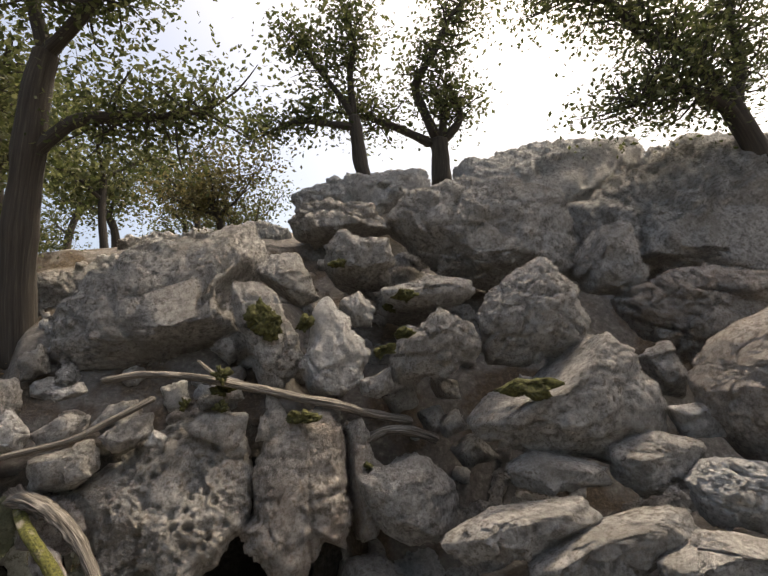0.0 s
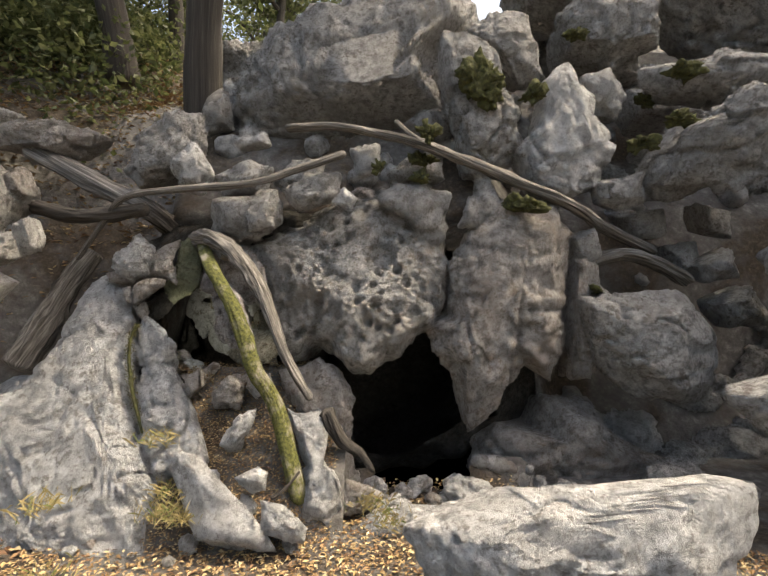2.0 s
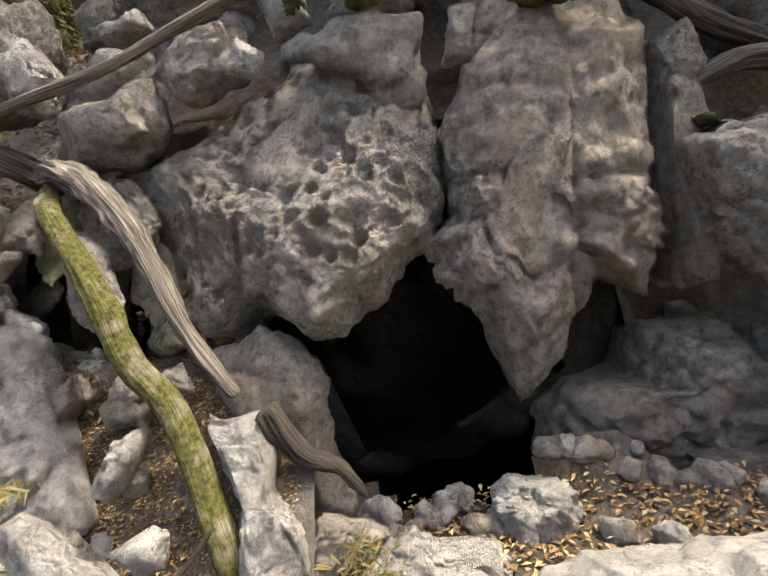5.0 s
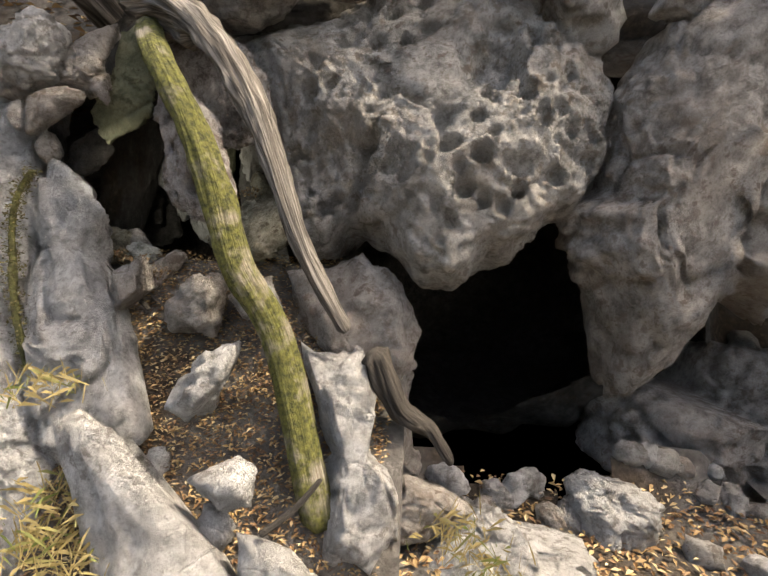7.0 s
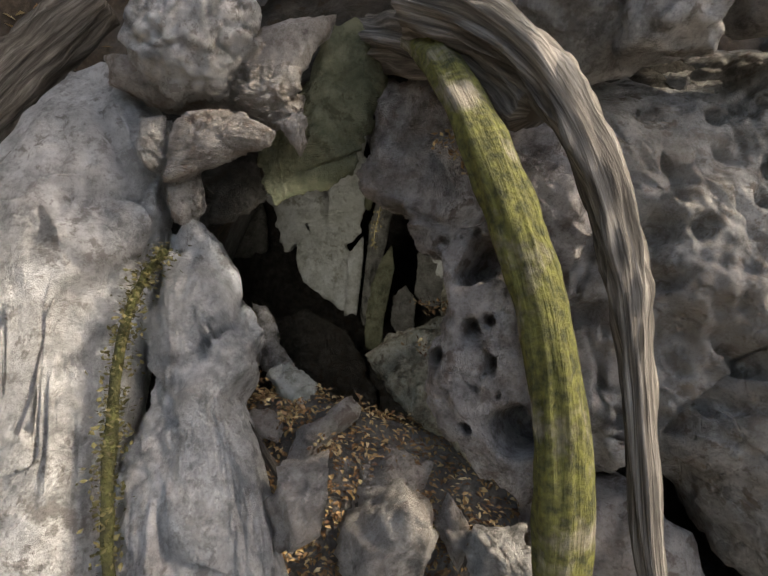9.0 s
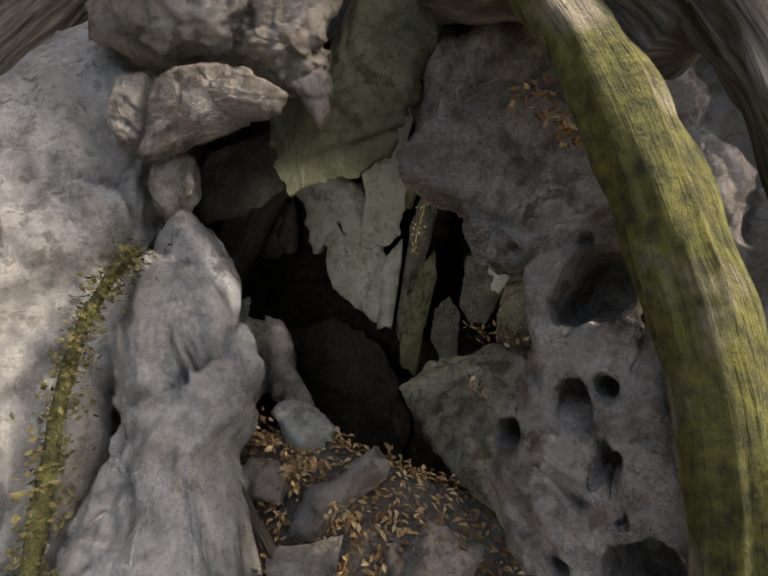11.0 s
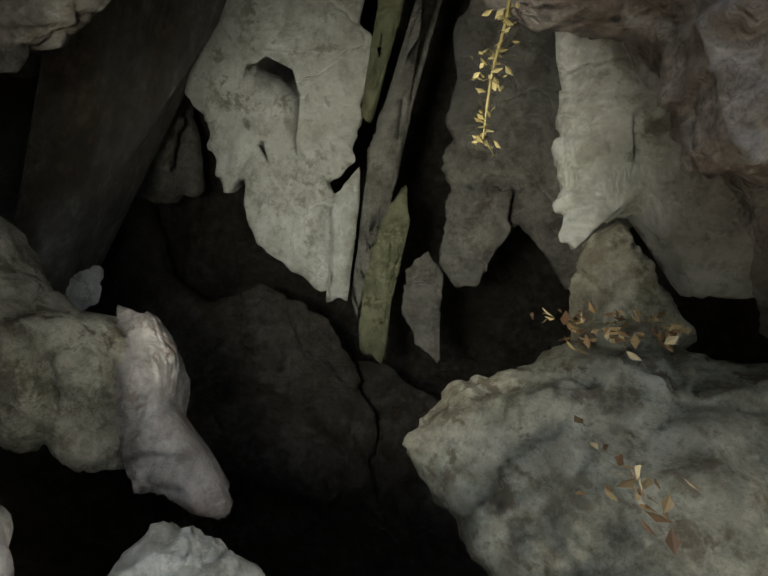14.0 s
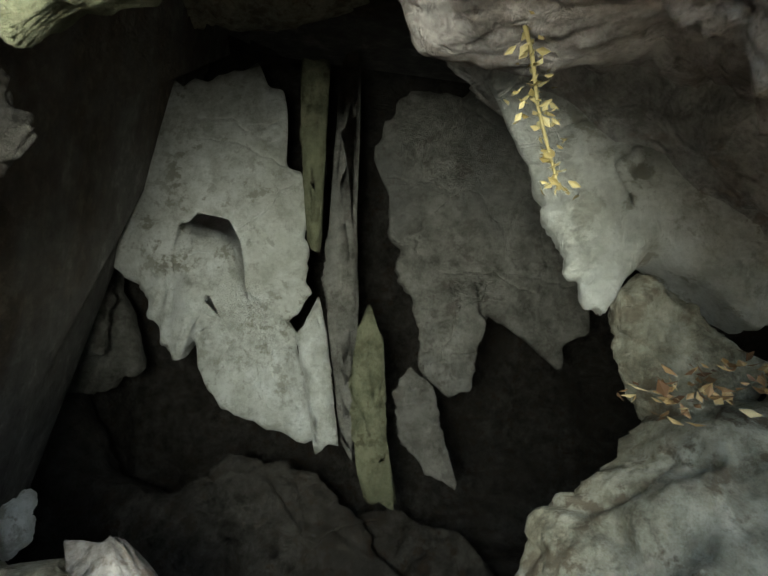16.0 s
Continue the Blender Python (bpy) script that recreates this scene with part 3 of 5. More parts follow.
rock("flowstone_rib", pose(-1.540, 5.395, 0.971, -11, -1, -10), [(-0.058, 0.258), (0.02, 0.259), (0.027, -0.024), (0.035, -0.237), (0.005, -0.226), (-0.028, -0.03)], 0.05, "mossy", 114, 0.006, "narrow grey green flowstone rib on the wall")
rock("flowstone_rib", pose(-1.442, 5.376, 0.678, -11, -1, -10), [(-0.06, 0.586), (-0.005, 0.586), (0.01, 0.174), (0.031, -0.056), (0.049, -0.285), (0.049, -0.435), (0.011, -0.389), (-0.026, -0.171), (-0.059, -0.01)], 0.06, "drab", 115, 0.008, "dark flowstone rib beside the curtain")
rock("flowstone_rib", pose(-1.372, 5.301, 0.417, -11, -1, -10), [(-0.045, 0.161), (-0.017, 0.221), (0.018, 0.144), (0.029, 0.053), (0.041, -0.084), (0.076, -0.243), (-0.004, -0.22), (-0.042, -0.084), (-0.056, 0.053)], 0.06, "mossy", 116, 0.008, "greenish flowstone rib beside the curtain")
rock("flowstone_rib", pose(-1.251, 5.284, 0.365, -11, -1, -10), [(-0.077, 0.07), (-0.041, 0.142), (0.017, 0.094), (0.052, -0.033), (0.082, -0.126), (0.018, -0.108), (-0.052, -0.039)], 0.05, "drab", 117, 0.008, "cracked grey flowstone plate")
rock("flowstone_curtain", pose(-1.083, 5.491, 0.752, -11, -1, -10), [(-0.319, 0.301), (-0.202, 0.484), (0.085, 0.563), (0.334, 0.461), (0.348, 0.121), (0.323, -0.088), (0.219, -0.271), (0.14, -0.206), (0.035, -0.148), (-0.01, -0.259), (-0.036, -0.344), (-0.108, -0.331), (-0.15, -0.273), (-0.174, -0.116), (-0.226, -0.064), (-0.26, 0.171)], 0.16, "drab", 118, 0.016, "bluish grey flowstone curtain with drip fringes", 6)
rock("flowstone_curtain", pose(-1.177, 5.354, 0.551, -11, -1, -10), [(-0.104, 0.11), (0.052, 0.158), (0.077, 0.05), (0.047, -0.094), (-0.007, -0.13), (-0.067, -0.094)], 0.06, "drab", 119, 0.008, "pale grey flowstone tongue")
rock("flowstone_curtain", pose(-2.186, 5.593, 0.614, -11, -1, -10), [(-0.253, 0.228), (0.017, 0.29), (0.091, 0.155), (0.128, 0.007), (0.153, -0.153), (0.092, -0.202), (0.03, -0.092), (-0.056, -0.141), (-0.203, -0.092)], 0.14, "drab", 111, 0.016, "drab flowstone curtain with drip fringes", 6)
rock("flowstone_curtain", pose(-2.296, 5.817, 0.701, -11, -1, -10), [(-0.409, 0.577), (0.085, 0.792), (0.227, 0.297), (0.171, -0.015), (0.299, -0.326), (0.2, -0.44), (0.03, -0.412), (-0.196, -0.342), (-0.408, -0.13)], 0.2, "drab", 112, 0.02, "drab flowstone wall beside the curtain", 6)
rock("cave_ceiling_rock", pose(-1.828, 5.405, 1.325, -3, -2, -9), [(-0.215, -0.177), (-0.056, -0.07), (0.221, -0.058), (0.369, -0.015), (0.368, 0.218), (-0.376, 0.215), (-0.311, -0.113)], 0.25, "ledge", 120, 0.03, "rough rock hanging from the cave ceiling", 6)
# floor rubble, shade painted in so the fill spot leaves it dim
rock("cave_floor_rock", pose(-1.640, 5.366, 0.073, -46, -1, -10), [(-0.426, 0.111), (-0.218, 0.048), (-0.099, 0.193), (0.049, 0.179), (0.156, 0.159), (0.265, 0.049), (0.363, -0.077), (0.445, -0.28), (-0.198, -0.314), (-0.337, -0.068)], 0.2, "cave_shade", 123, 0.03, "dark crumbly rubble below the curtain", 6)
rock("cave_floor_rock", pose(-1.163, 5.345, -0.082, -46, -1, -10), [(-0.243, 0.164), (-0.102, 0.193), (0.106, 0.124), (0.22, -0.027), (0.307, -0.219), (-0.106, -0.219), (-0.182, -0.016)], 0.2, "cave_shade", 127, 0.03, "dark rubble on the cave floor")
rock("cave_floor_rock", pose(-2.127, 5.630, 0.061, -31, -1, -10), [(-0.493, 0.216), (-0.25, 0.339), (-0.111, 0.262), (0.084, 0.034), (0.244, -0.006), (0.342, -0.108), (0.333, -0.23), (0.177, -0.23), (-0.325, -0.277)], 0.25, "cave_shade", 124, 0.025, "smooth dark rock sloping to the cave floor", 6)
rock("cave_floor_rock", pose(-1.565, 5.162, -0.028, -41, -1, -10), [(-0.229, -0.014), (-0.153, 0.069), (-0.028, 0.098), (0.126, 0.069), (0.233, 0.005), (0.253, -0.105), (-0.202, -0.122)], 0.2, "cave_shade", 128, 0.02, "rounded dark rock on the cave floor")
rock("pillar_boulder", pose(0.31, 4.43, 0.7, 1, 10, 7), [(-0.18, 0.49), (0.01, 0.64), (0.33, 0.74), (0.45, 0.58), (0.51, 0.24), (0.55, -0.19), (0.5, -0.38), (0.33, -0.3), (0.23, -0.37), (0.15, -0.6), (-0.01, -0.75), (-0.08, -0.6), (-0.16, -0.41), (-0.32, -0.29), (-0.35, -0.14), (-0.25, -0.04), (-0.28, 0.14), (-0.25, 0.36)], 0.55, "warm", 2, 0.05, "tall smooth limestone boulder tapering to a point", 6, [(-0.02, -0.06, 0.045, 0.06), (0.23, 0.22, 0.105, 0.03), (0.22, -0.1, 0.105, 0.03)])
rock("splinter_rock", pose(0.32, 4.45, 1.34, -2, 10, 4), [(-0.08, 0.22), (0.0, 0.2), (0.11, 0.05), (0.08, -0.09), (-0.08, -0.13)], 0.2, "grey", 3, 0.02, "thin upright limestone splinter behind the boulder")
rock("wedged_rock", pose(0.87, 4.61, 0.68, -2, 10, 7), [(-0.03, 0.54), (0.14, 0.47), (0.22, 0.27), (0.34, 0.12), (0.35, -0.14), (0.24, -0.4), (0.07, -0.47), (0.01, -0.19)], 0.5, "warm", 4, 0.04, "rough limestone rock wedged between two boulders")
rock("square_block", pose(1.16, 4.41, 0.54, 2, 0, 1), [(-0.26, 0.23), (0.33, 0.3), (0.57, -0.01), (0.59, -0.21), (0.46, -0.44), (0.06, -0.4), (-0.15, -0.24), (-0.23, 0.02)], 0.6, "grey", 5, 0.04, "squarish pale limestone block with a vertical crack")
rock("low_boulder", pose(0.8, 4.64, -0.13, -1, 12, 9), [(-0.52, -0.15), (-0.43, -0.0), (-0.32, -0.09), (-0.16, -0.06), (-0.09, 0.22), (0.21, 0.24), (0.35, 0.09), (0.61, -0.03), (1.18, -0.05), (1.25, -0.39), (0.45, -0.49), (0.13, -0.4), (-0.11, -0.49), (-0.32, -0.48), (-0.49, -0.35)], 0.8, "warm", 6, 0.05, "broad low limestone boulder with a hollowed top")
rock("front_slab", pose(0.23, 3.26, -0.02, -23, 4, 7), [(-0.5, 0.03), (-0.3, 0.1), (-0.1, 0.16), (0.28, 0.16), (0.75, 0.2), (0.92, 0.17), (0.87, 0.04), (0.63, -0.24), (-0.38, -0.22)], 0.5, "pale", 7, 0.03, "flat angular pale limestone slab in front of the cave mouth")
rock("sill_stone", pose(0.1, 4.16, -0.28, -2, 10, 4), [(-0.12, 0.01), (-0.05, 0.07), (0.13, 0.06), (0.18, -0.04), (0.14, -0.2), (0.02, -0.23), (-0.07, -0.13)], 0.28, "pale", 8, 0.03, "small knobbly limestone stone at the cave sill")
rock("sill_rock", pose(-0.27, 3.96, -0.31, -14, 13, 8), [(-0.26, -0.11), (-0.09, 0.06), (0.0, 0.11), (0.12, 0.06), (0.26, 0.08), (0.34, 0.02), (0.35, -0.11), (0.29, -0.27), (-0.23, -0.28)], 0.4, "pale", 9, 0.04, "weathered limestone sill of the cave mouth")
rock("white_rock", pose(-0.68, 3.98, -0.05, -23, 13, 8), [(-0.24, 0.28), (-0.04, 0.29), (0.02, 0.19), (0.02, 0.06), (0.1, -0.03), (0.17, -0.19), (0.08, -0.29), (-0.05, -0.28), (-0.09, 0.0), (-0.17, 0.16)], 0.35, "pale", 10, 0.04, "jagged bleached limestone rock under the fallen trunk")
rock("cave_jamb", pose(-0.69, 4.29, 0.12, -9, 13, 8), [(-0.3, 0.21), (-0.09, 0.35), (0.06, 0.28), (0.14, 0.13), (0.18, -0.1), (0.24, -0.26), (0.23, -0.42), (0.05, -0.37), (-0.09, -0.07), (-0.26, 0.07)], 0.45, "warm", 11, 0.04, "brown stained limestone jamb of the cave mouth")
rock("left_slab", pose(-1.95, 4.17, 0.12, -48, -18, 1), [(-1.2, 0.49), (-0.79, 0.72), (-0.25, 0.53), (0.13, 0.48), (0.18, 0.26), (0.2, 0.09), (0.3, -0.26), (-0.46, -0.31)], 0.5, "pale", 37, 0.03, "large sloping pale limestone slab with fine cracks")
rock("left_slab", pose(-1.78, 3.96, -0.0, -26, -2, -5), [(-0.94, 0.24), (-0.54, 0.53), (-0.29, 0.94), (-0.13, 0.64), (0.06, 0.31), (0.28, -0.08), (0.44, -0.59), (-0.53, -0.65)], 0.36, "pale", 35, 0.04, "broad pale limestone slab beside the cave mouth")
rock("domed_outcrop", pose(-0.47, 5.4, 2.23, -18, 0, 1), [(-1.09, 0.06), (-1.02, 0.55), (-0.7, 0.96), (-0.04, 1.2), (0.65, 1.34), (0.97, 1.38), (1.13, 0.9), (0.79, 0.75), (0.63, 0.33), (0.76, -0.14), (0.32, -0.12), (-0.28, -0.22), (-0.85, -0.12)], 1.3, "grey", 40, 0.09, "broad domed limestone outcrop with a long crack")
rock("mossy_pinnacle", pose(0.34, 4.86, 2.03, -5, 0, 1), [(-0.22, 0.59), (-0.04, 0.65), (0.16, 0.54), (0.23, 0.3), (0.34, 0.02), (0.33, -0.25), (0.09, -0.45), (-0.09, -0.36), (-0.13, -0.09), (-0.22, 0.3)], 0.5, "grey", 41, 0.05, "upright limestone rock patched with moss")
rock("upright_rock", pose(0.62, 5.25, 2.61, 2, 0, 1), [(-0.24, 0.23), (-0.05, 0.4), (0.24, 0.4), (0.34, 0.14), (0.38, -0.14), (0.16, -0.21), (-0.01, 0.0)], 0.5, "grey", 42, 0.04, "grey limestone rock leaning on the outcrop")
rock("pale_pinnacle", pose(0.85, 4.77, 1.83, -5, 0, 1), [(-0.12, 0.09), (-0.0, 0.48), (0.15, 0.58), (0.3, 0.36), (0.45, -0.02), (0.31, -0.31), (0.03, -0.41), (-0.17, -0.29), (-0.26, -0.06)], 0.5, "pale", 43, 0.05, "pale weathered limestone pinnacle")
rock("hillside_rock", pose(1.43, 5.66, 2.75, -6, 0, 1), [(-0.22, 0.3), (0.05, 0.56), (0.34, 0.35), (0.51, 0.08), (0.54, -0.17), (0.06, -0.14), (-0.12, 0.02)], 0.7, "grey", 44, 0.05, "angular grey limestone rock on the hillside")
rock("hillside_rock", pose(1.25, 5.0, 2.2, 2, 0, 1), [(-0.11, 0.16), (0.13, 0.24), (0.27, 0.05), (0.17, -0.14), (0.01, -0.12)], 0.35, "pale", 45, 0.03, "angular grey limestone rock on the hillside")
rock("hillside_rock", pose(1.94, 5.43, 2.17, -9, 0, 1), [(-0.23, 0.25), (0.06, 0.38), (0.57, 0.19), (0.6, -0.06), (0.27, -0.1), (-0.15, 0.02)], 0.6, "grey", 46, 0.04, "flat limestone ledge with a cushion of moss")
rock("hillside_rock", pose(1.54, 4.69, 1.65, 2, 0, 1), [(-0.08, 0.0), (0.16, 0.33), (0.34, 0.25), (0.31, 0.07), (0.29, -0.18), (0.05, -0.28), (-0.1, -0.18)], 0.4, "grey", 47, 0.05, "rough limestone lump with dry moss")
rock("hillside_rock", pose(1.89, 4.82, 1.65, 2, 0, 1), [(-0.01, 0.17), (0.25, 0.18), (0.24, -0.13), (0.02, -0.1)], 0.35, "grey", 48, 0.04, "angular grey limestone rock on the hillside")
rock("hillside_rock", pose(1.22, 4.69, 1.46, 2, 0, 1), [(0.06, 0.08), (0.22, 0.15), (0.25, -0.06), (0.07, -0.13), (-0.09, -0.06), (-0.1, 0.08)], 0.3, "grey", 49, 0.03, "angular grey limestone rock on the hillside", 4)
rock("standing_block", pose(2.71, 4.29, 1.83, 7, 11, -17), [(-0.42, 0.02), (-0.34, 0.25), (0.18, 0.54), (0.5, 0.37), (0.68, -0.07), (0.54, -0.27), (-0.03, -0.52), (-0.31, -0.45)], 0.8, "grey", 50, 0.06, "heavy grey limestone block standing on the slope")
rock("mossy_block", pose(2.53, 3.94, 1.17, 8, 11, -17), [(-0.67, -0.34), (-0.48, -0.11), (-0.06, -0.17), (0.2, 0.1), (0.54, 0.46), (0.75, 0.28), (0.99, -0.13), (1.01, -0.42), (0.55, -0.61), (-0.03, -0.55), (-0.52, -0.47)], 0.9, "grey", 51, 0.05, "large limestone block with moss and dry grass on top")
rock("hillside_rock", pose(3.76, 3.97, 1.11, 11, 11, -17), [(-0.11, 0.11), (0.13, 0.23), (0.36, -0.1), (0.31, -0.31), (0.03, -0.25)], 0.4, "grey", 52, 0.04, "angular grey limestone rock on the hillside")
rock("edge_boulder", pose(3.81, 3.27, 1.01, 11, 11, -17), [(-0.23, -0.16), (0.04, 0.27), (0.27, 0.44), (0.78, 0.62), (1.02, -0.55), (0.24, -0.81), (-0.08, -0.49)], 0.9, "warm", 53, 0.06, "large smooth limestone boulder beside the path")
rock("hillside_rock", pose(3.51, 3.54, 0.72, 11, 11, -17), [(-0.15, 0.06), (0.23, 0.11), (0.35, -0.17), (-0.02, -0.2)], 0.3, "pale", 54, 0.03, "fluted pale limestone rock", 4)
rock("ledge_slab", pose(2.23, 3.73, 0.64, 11, 11, -17), [(-0.34, -0.06), (-0.07, 0.06), (0.41, -0.02), (0.5, -0.17), (0.11, -0.22), (-0.26, -0.18)], 0.4, "grey", 55, 0.04, "flat grey limestone slab in the rubble")
rock("hillside_rock", pose(2.92, 3.56, 0.58, 11, 11, -17), [(-0.2, 0.0), (0.19, 0.15), (0.5, 0.06), (0.42, -0.19), (-0.0, -0.35), (-0.19, -0.24)], 0.5, "grey", 56, 0.05, "angular grey limestone rock on the hillside")
rock("ledge_slab", pose(3.18, 3.14, 0.33, 4, 11, -17), [(-0.2, -0.01), (-0.01, 0.16), (0.32, 0.14), (0.68, -0.04), (0.51, -0.33), (-0.06, -0.29)], 0.6, "pale", 57, 0.05, "flat pale limestone slab in the rubble")
rock("ledge_slab", pose(1.71, 3.51, 0.42, 1, 11, -17), [(-0.49, -0.16), (-0.16, 0.03), (0.52, 0.12), (0.64, -0.0), (0.16, -0.22), (-0.3, -0.28)], 0.5, "grey", 58, 0.04, "flat grey limestone slab in the rubble")
rock("ledge_slab", pose(2.13, 3.24, 0.26, 1, 11, -17), [(-0.45, -0.19), (-0.06, 0.03), (0.59, 0.16), (0.69, 0.01), (0.22, -0.27), (-0.4, -0.33)], 0.5, "grey", 59, 0.04, "flat grey limestone slab in the rubble")
rock("ledge_slab", pose(2.64, 2.88, 0.11, 2, 11, -17), [(-0.32, -0.06), (-0.01, 0.1), (0.33, 0.07), (0.7, -0.06), (0.43, -0.3), (-0.26, -0.28)], 0.5, "grey", 60, 0.04, "flat grey limestone slab in the rubble")
rock("crag", pose(3.11, 5.63, 2.92, 0, 11, -15), [(-1.12, 0.39), (-0.79, 0.74), (-0.32, 0.98), (0.61, 1.01), (1.34, 0.83), (1.41, 0.05), (1.45, -0.34), (0.64, -0.5), (0.0, -0.48), (-0.37, -0.34), (-0.68, -0.01)], 1.4, "grey", 61, 0.1, "streaked limestone cliff face below the crest")
rock("crag", pose(7.0, 5.6, 2.27, -6, 12, -19), [(-2.01, 0.88), (-0.82, 1.63), (0.28, 2.11), (1.47, 2.23), (3.21, 2.01), (3.16, -0.19), (1.98, -1.24), (0.21, -0.81), (-0.37, -0.44), (-0.99, -0.2), (-1.88, -0.21)], 1.8, "grey", 62, 0.14, "broken limestone cliff below the crest")
rock("cliff_boulder", pose(5.1, 4.4, 1.49, 7, 12, -19), [(-0.87, 0.18), (-0.25, 0.58), (0.76, 0.49), (1.56, 0.13), (0.89, -0.48), (-0.03, -0.56), (-0.61, -0.26)], 1.0, "warm", 63, 0.09, "rounded reddish limestone bulge under the cliff")
rock("cliff_boulder", pose(4.34, 4.91, 2.37, 6, 11, -17), [(-0.2, -0.15), (0.03, 0.4), (0.49, 0.52), (0.58, -0.03), (0.45, -0.39), (-0.09, -0.39)], 0.8, "grey", 64, 0.07, "blocky limestone rock under the cliff")
rock("crest_slab", pose(5.5, 6.91, 3.89, -20, 11, -17), [(-1.49, 1.06), (0.03, 1.53), (1.18, 1.56), (2.19, 1.74), (2.16, 1.0), (1.85, -0.31), (0.3, -0.42), (-1.36, -0.09)], 1.2, "pale", 65, 0.1, "sunlit limestone slab on the crest")
rock("crest_slab", pose(2.43, 7.32, 4.24, 4, 11, -17), [(-1.27, 0.26), (-0.42, 0.62), (0.9, 0.73), (1.22, 0.26), (0.32, -0.32), (-1.05, -0.32)], 1.2, "pale", 66, 0.1, "sunlit limestone slab on the crest")
rock("crest_slab", pose(7.79, 5.92, 3.39, -17, 11, -17), [(-0.87, 0.83), (0.33, 1.56), (1.89, 1.62), (2.24, 0.89), (1.34, -0.42), (-0.45, -0.42)], 1.2, "pale", 67, 0.12, "fluted limestone rib on the crest")
rock("hillside_rock", pose(1.57, 6.0, 3.47, 4, 11, -17), [(-0.72, 0.14), (-0.37, 0.42), (0.4, 0.32), (0.62, 0.01), (-0.04, -0.16), (-0.61, -0.11)], 0.9, "grey", 68, 0.07, "angular grey limestone rock on the hillside")
rock("hillside_rock", pose(1.59, 5.42, 2.87, 7, 11, -17), [(-0.44, 0.19), (-0.22, 0.36), (0.3, 0.24), (0.41, -0.04), (0.01, -0.27), (-0.33, -0.16)], 0.6, "grey", 69, 0.06, "angular grey limestone rock on the hillside")
rock("hillside_rock", pose(2.05, 4.9, 2.27, 7, 11, -17), [(-0.51, 0.07), (0.06, 0.23), (0.48, 0.17), (0.56, 0.02), (0.16, -0.19), (-0.35, -0.14)], 0.5, "grey", 70, 0.05, "angular grey limestone rock on the hillside")
rock("hillside_rock", pose(1.85, 4.38, 1.75, 11, 11, -17), [(-0.29, -0.02), (0.02, 0.34), (0.34, 0.16), (0.38, -0.11), (0.02, -0.38), (-0.33, -0.34)], 0.4, "grey", 71, 0.05, "angular grey limestone rock on the hillside")
rock("rubble_stone", pose(-1.67, 4.67, 1.78, 2, 0, 1), [(-0.37, -0.07), (-0.17, 0.22), (0.05, 0.29), (0.17, 0.29), (0.2, 0.04), (-0.02, -0.15), (-0.24, -0.22)], 0.4, "grey", 72, 0.04, "grey limestone rock in the rubble above the opening")
rock("rubble_stone", pose(-1.46, 4.5, 1.64, 2, 0, 1), [(-0.18, 0.07), (-0.02, 0.19), (0.09, -0.03), (0.01, -0.15), (-0.12, -0.11)], 0.25, "pale", 73, 0.025, "pale limestone stone in the rubble above the opening", 4)
rock("rubble_stone", pose(-1.17, 4.77, 1.88, 2, 0, 1), [(-0.17, 0.03), (0.08, 0.09), (0.12, -0.01), (-0.11, -0.05)], 0.2, "pale", 74, 0.02, "small pale stone in the rubble", 4)
rock("rubble_stone", pose(-1.12, 4.46, 1.34, 2, 0, 1), [(-0.26, 0.11), (0.17, 0.17), (0.19, -0.05), (-0.0, -0.16), (-0.24, -0.14)], 0.3, "grey", 75, 0.025, "blocky grey stone in the rubble", 4)
rock("rubble_stone", pose(-1.02, 4.31, 1.31, 2, 0, 1), [(-0.1, 0.05), (0.04, 0.11), (0.07, -0.06), (-0.08, -0.1)], 0.15, "grey", 76, 0.015, "small blocky stone in the rubble", 4)
rock("rubble_stone", pose(-0.74, 4.49, 1.47, 2, 0, 1), [(-0.21, 0.03), (-0.05, 0.14), (0.16, 0.13), (0.18, -0.04), (-0.12, -0.11)], 0.3, "grey", 77, 0.025, "blocky grey stone in the rubble", 4)
rock("rubble_stone", pose(-0.53, 4.33, 1.4, 2, 0, 1), [(-0.09, -0.02), (-0.01, 0.08), (0.08, 0.01), (0.03, -0.07)], 0.12, "pale", 78, 0.012, "small white stone lying on the boulder", 4)
rock("rubble_stone", pose(-0.41, 4.64, 1.69, 2, 0, 1), [(-0.11, 0.1), (0.09, 0.13), (0.1, -0.06), (-0.06, -0.1)], 0.2, "pale", 79, 0.02, "pale limestone stone in the rubble", 4)
rock("rubble_stone", pose(-0.1, 4.69, 1.61, -3, 0, 1), [(-0.18, 0.02), (-0.03, 0.13), (0.19, 0.08), (0.21, -0.05), (-0.14, -0.06)], 0.3, "grey", 80, 0.025, "mossy flat stone in the rubble", 4)
rock("rubble_stone", pose(-0.15, 4.47, 1.31, 2, 0, 1), [(-0.22, 0.15), (0.07, 0.23), (0.25, 0.12), (0.23, -0.15), (0.08, -0.22), (-0.01, -0.03), (-0.17, 0.07)], 0.3, "grey", 81, 0.03, "grey limestone stone behind the boulder", 4)
rock("rubble_stone", pose(0.22, 4.4, 1.3, 2, 0, 1), [(-0.07, -0.07), (-0.01, 0.11), (0.1, 0.1), (0.06, -0.1)], 0.15, "grey", 82, 0.02, "narrow stone wedged behind the boulder", 4)
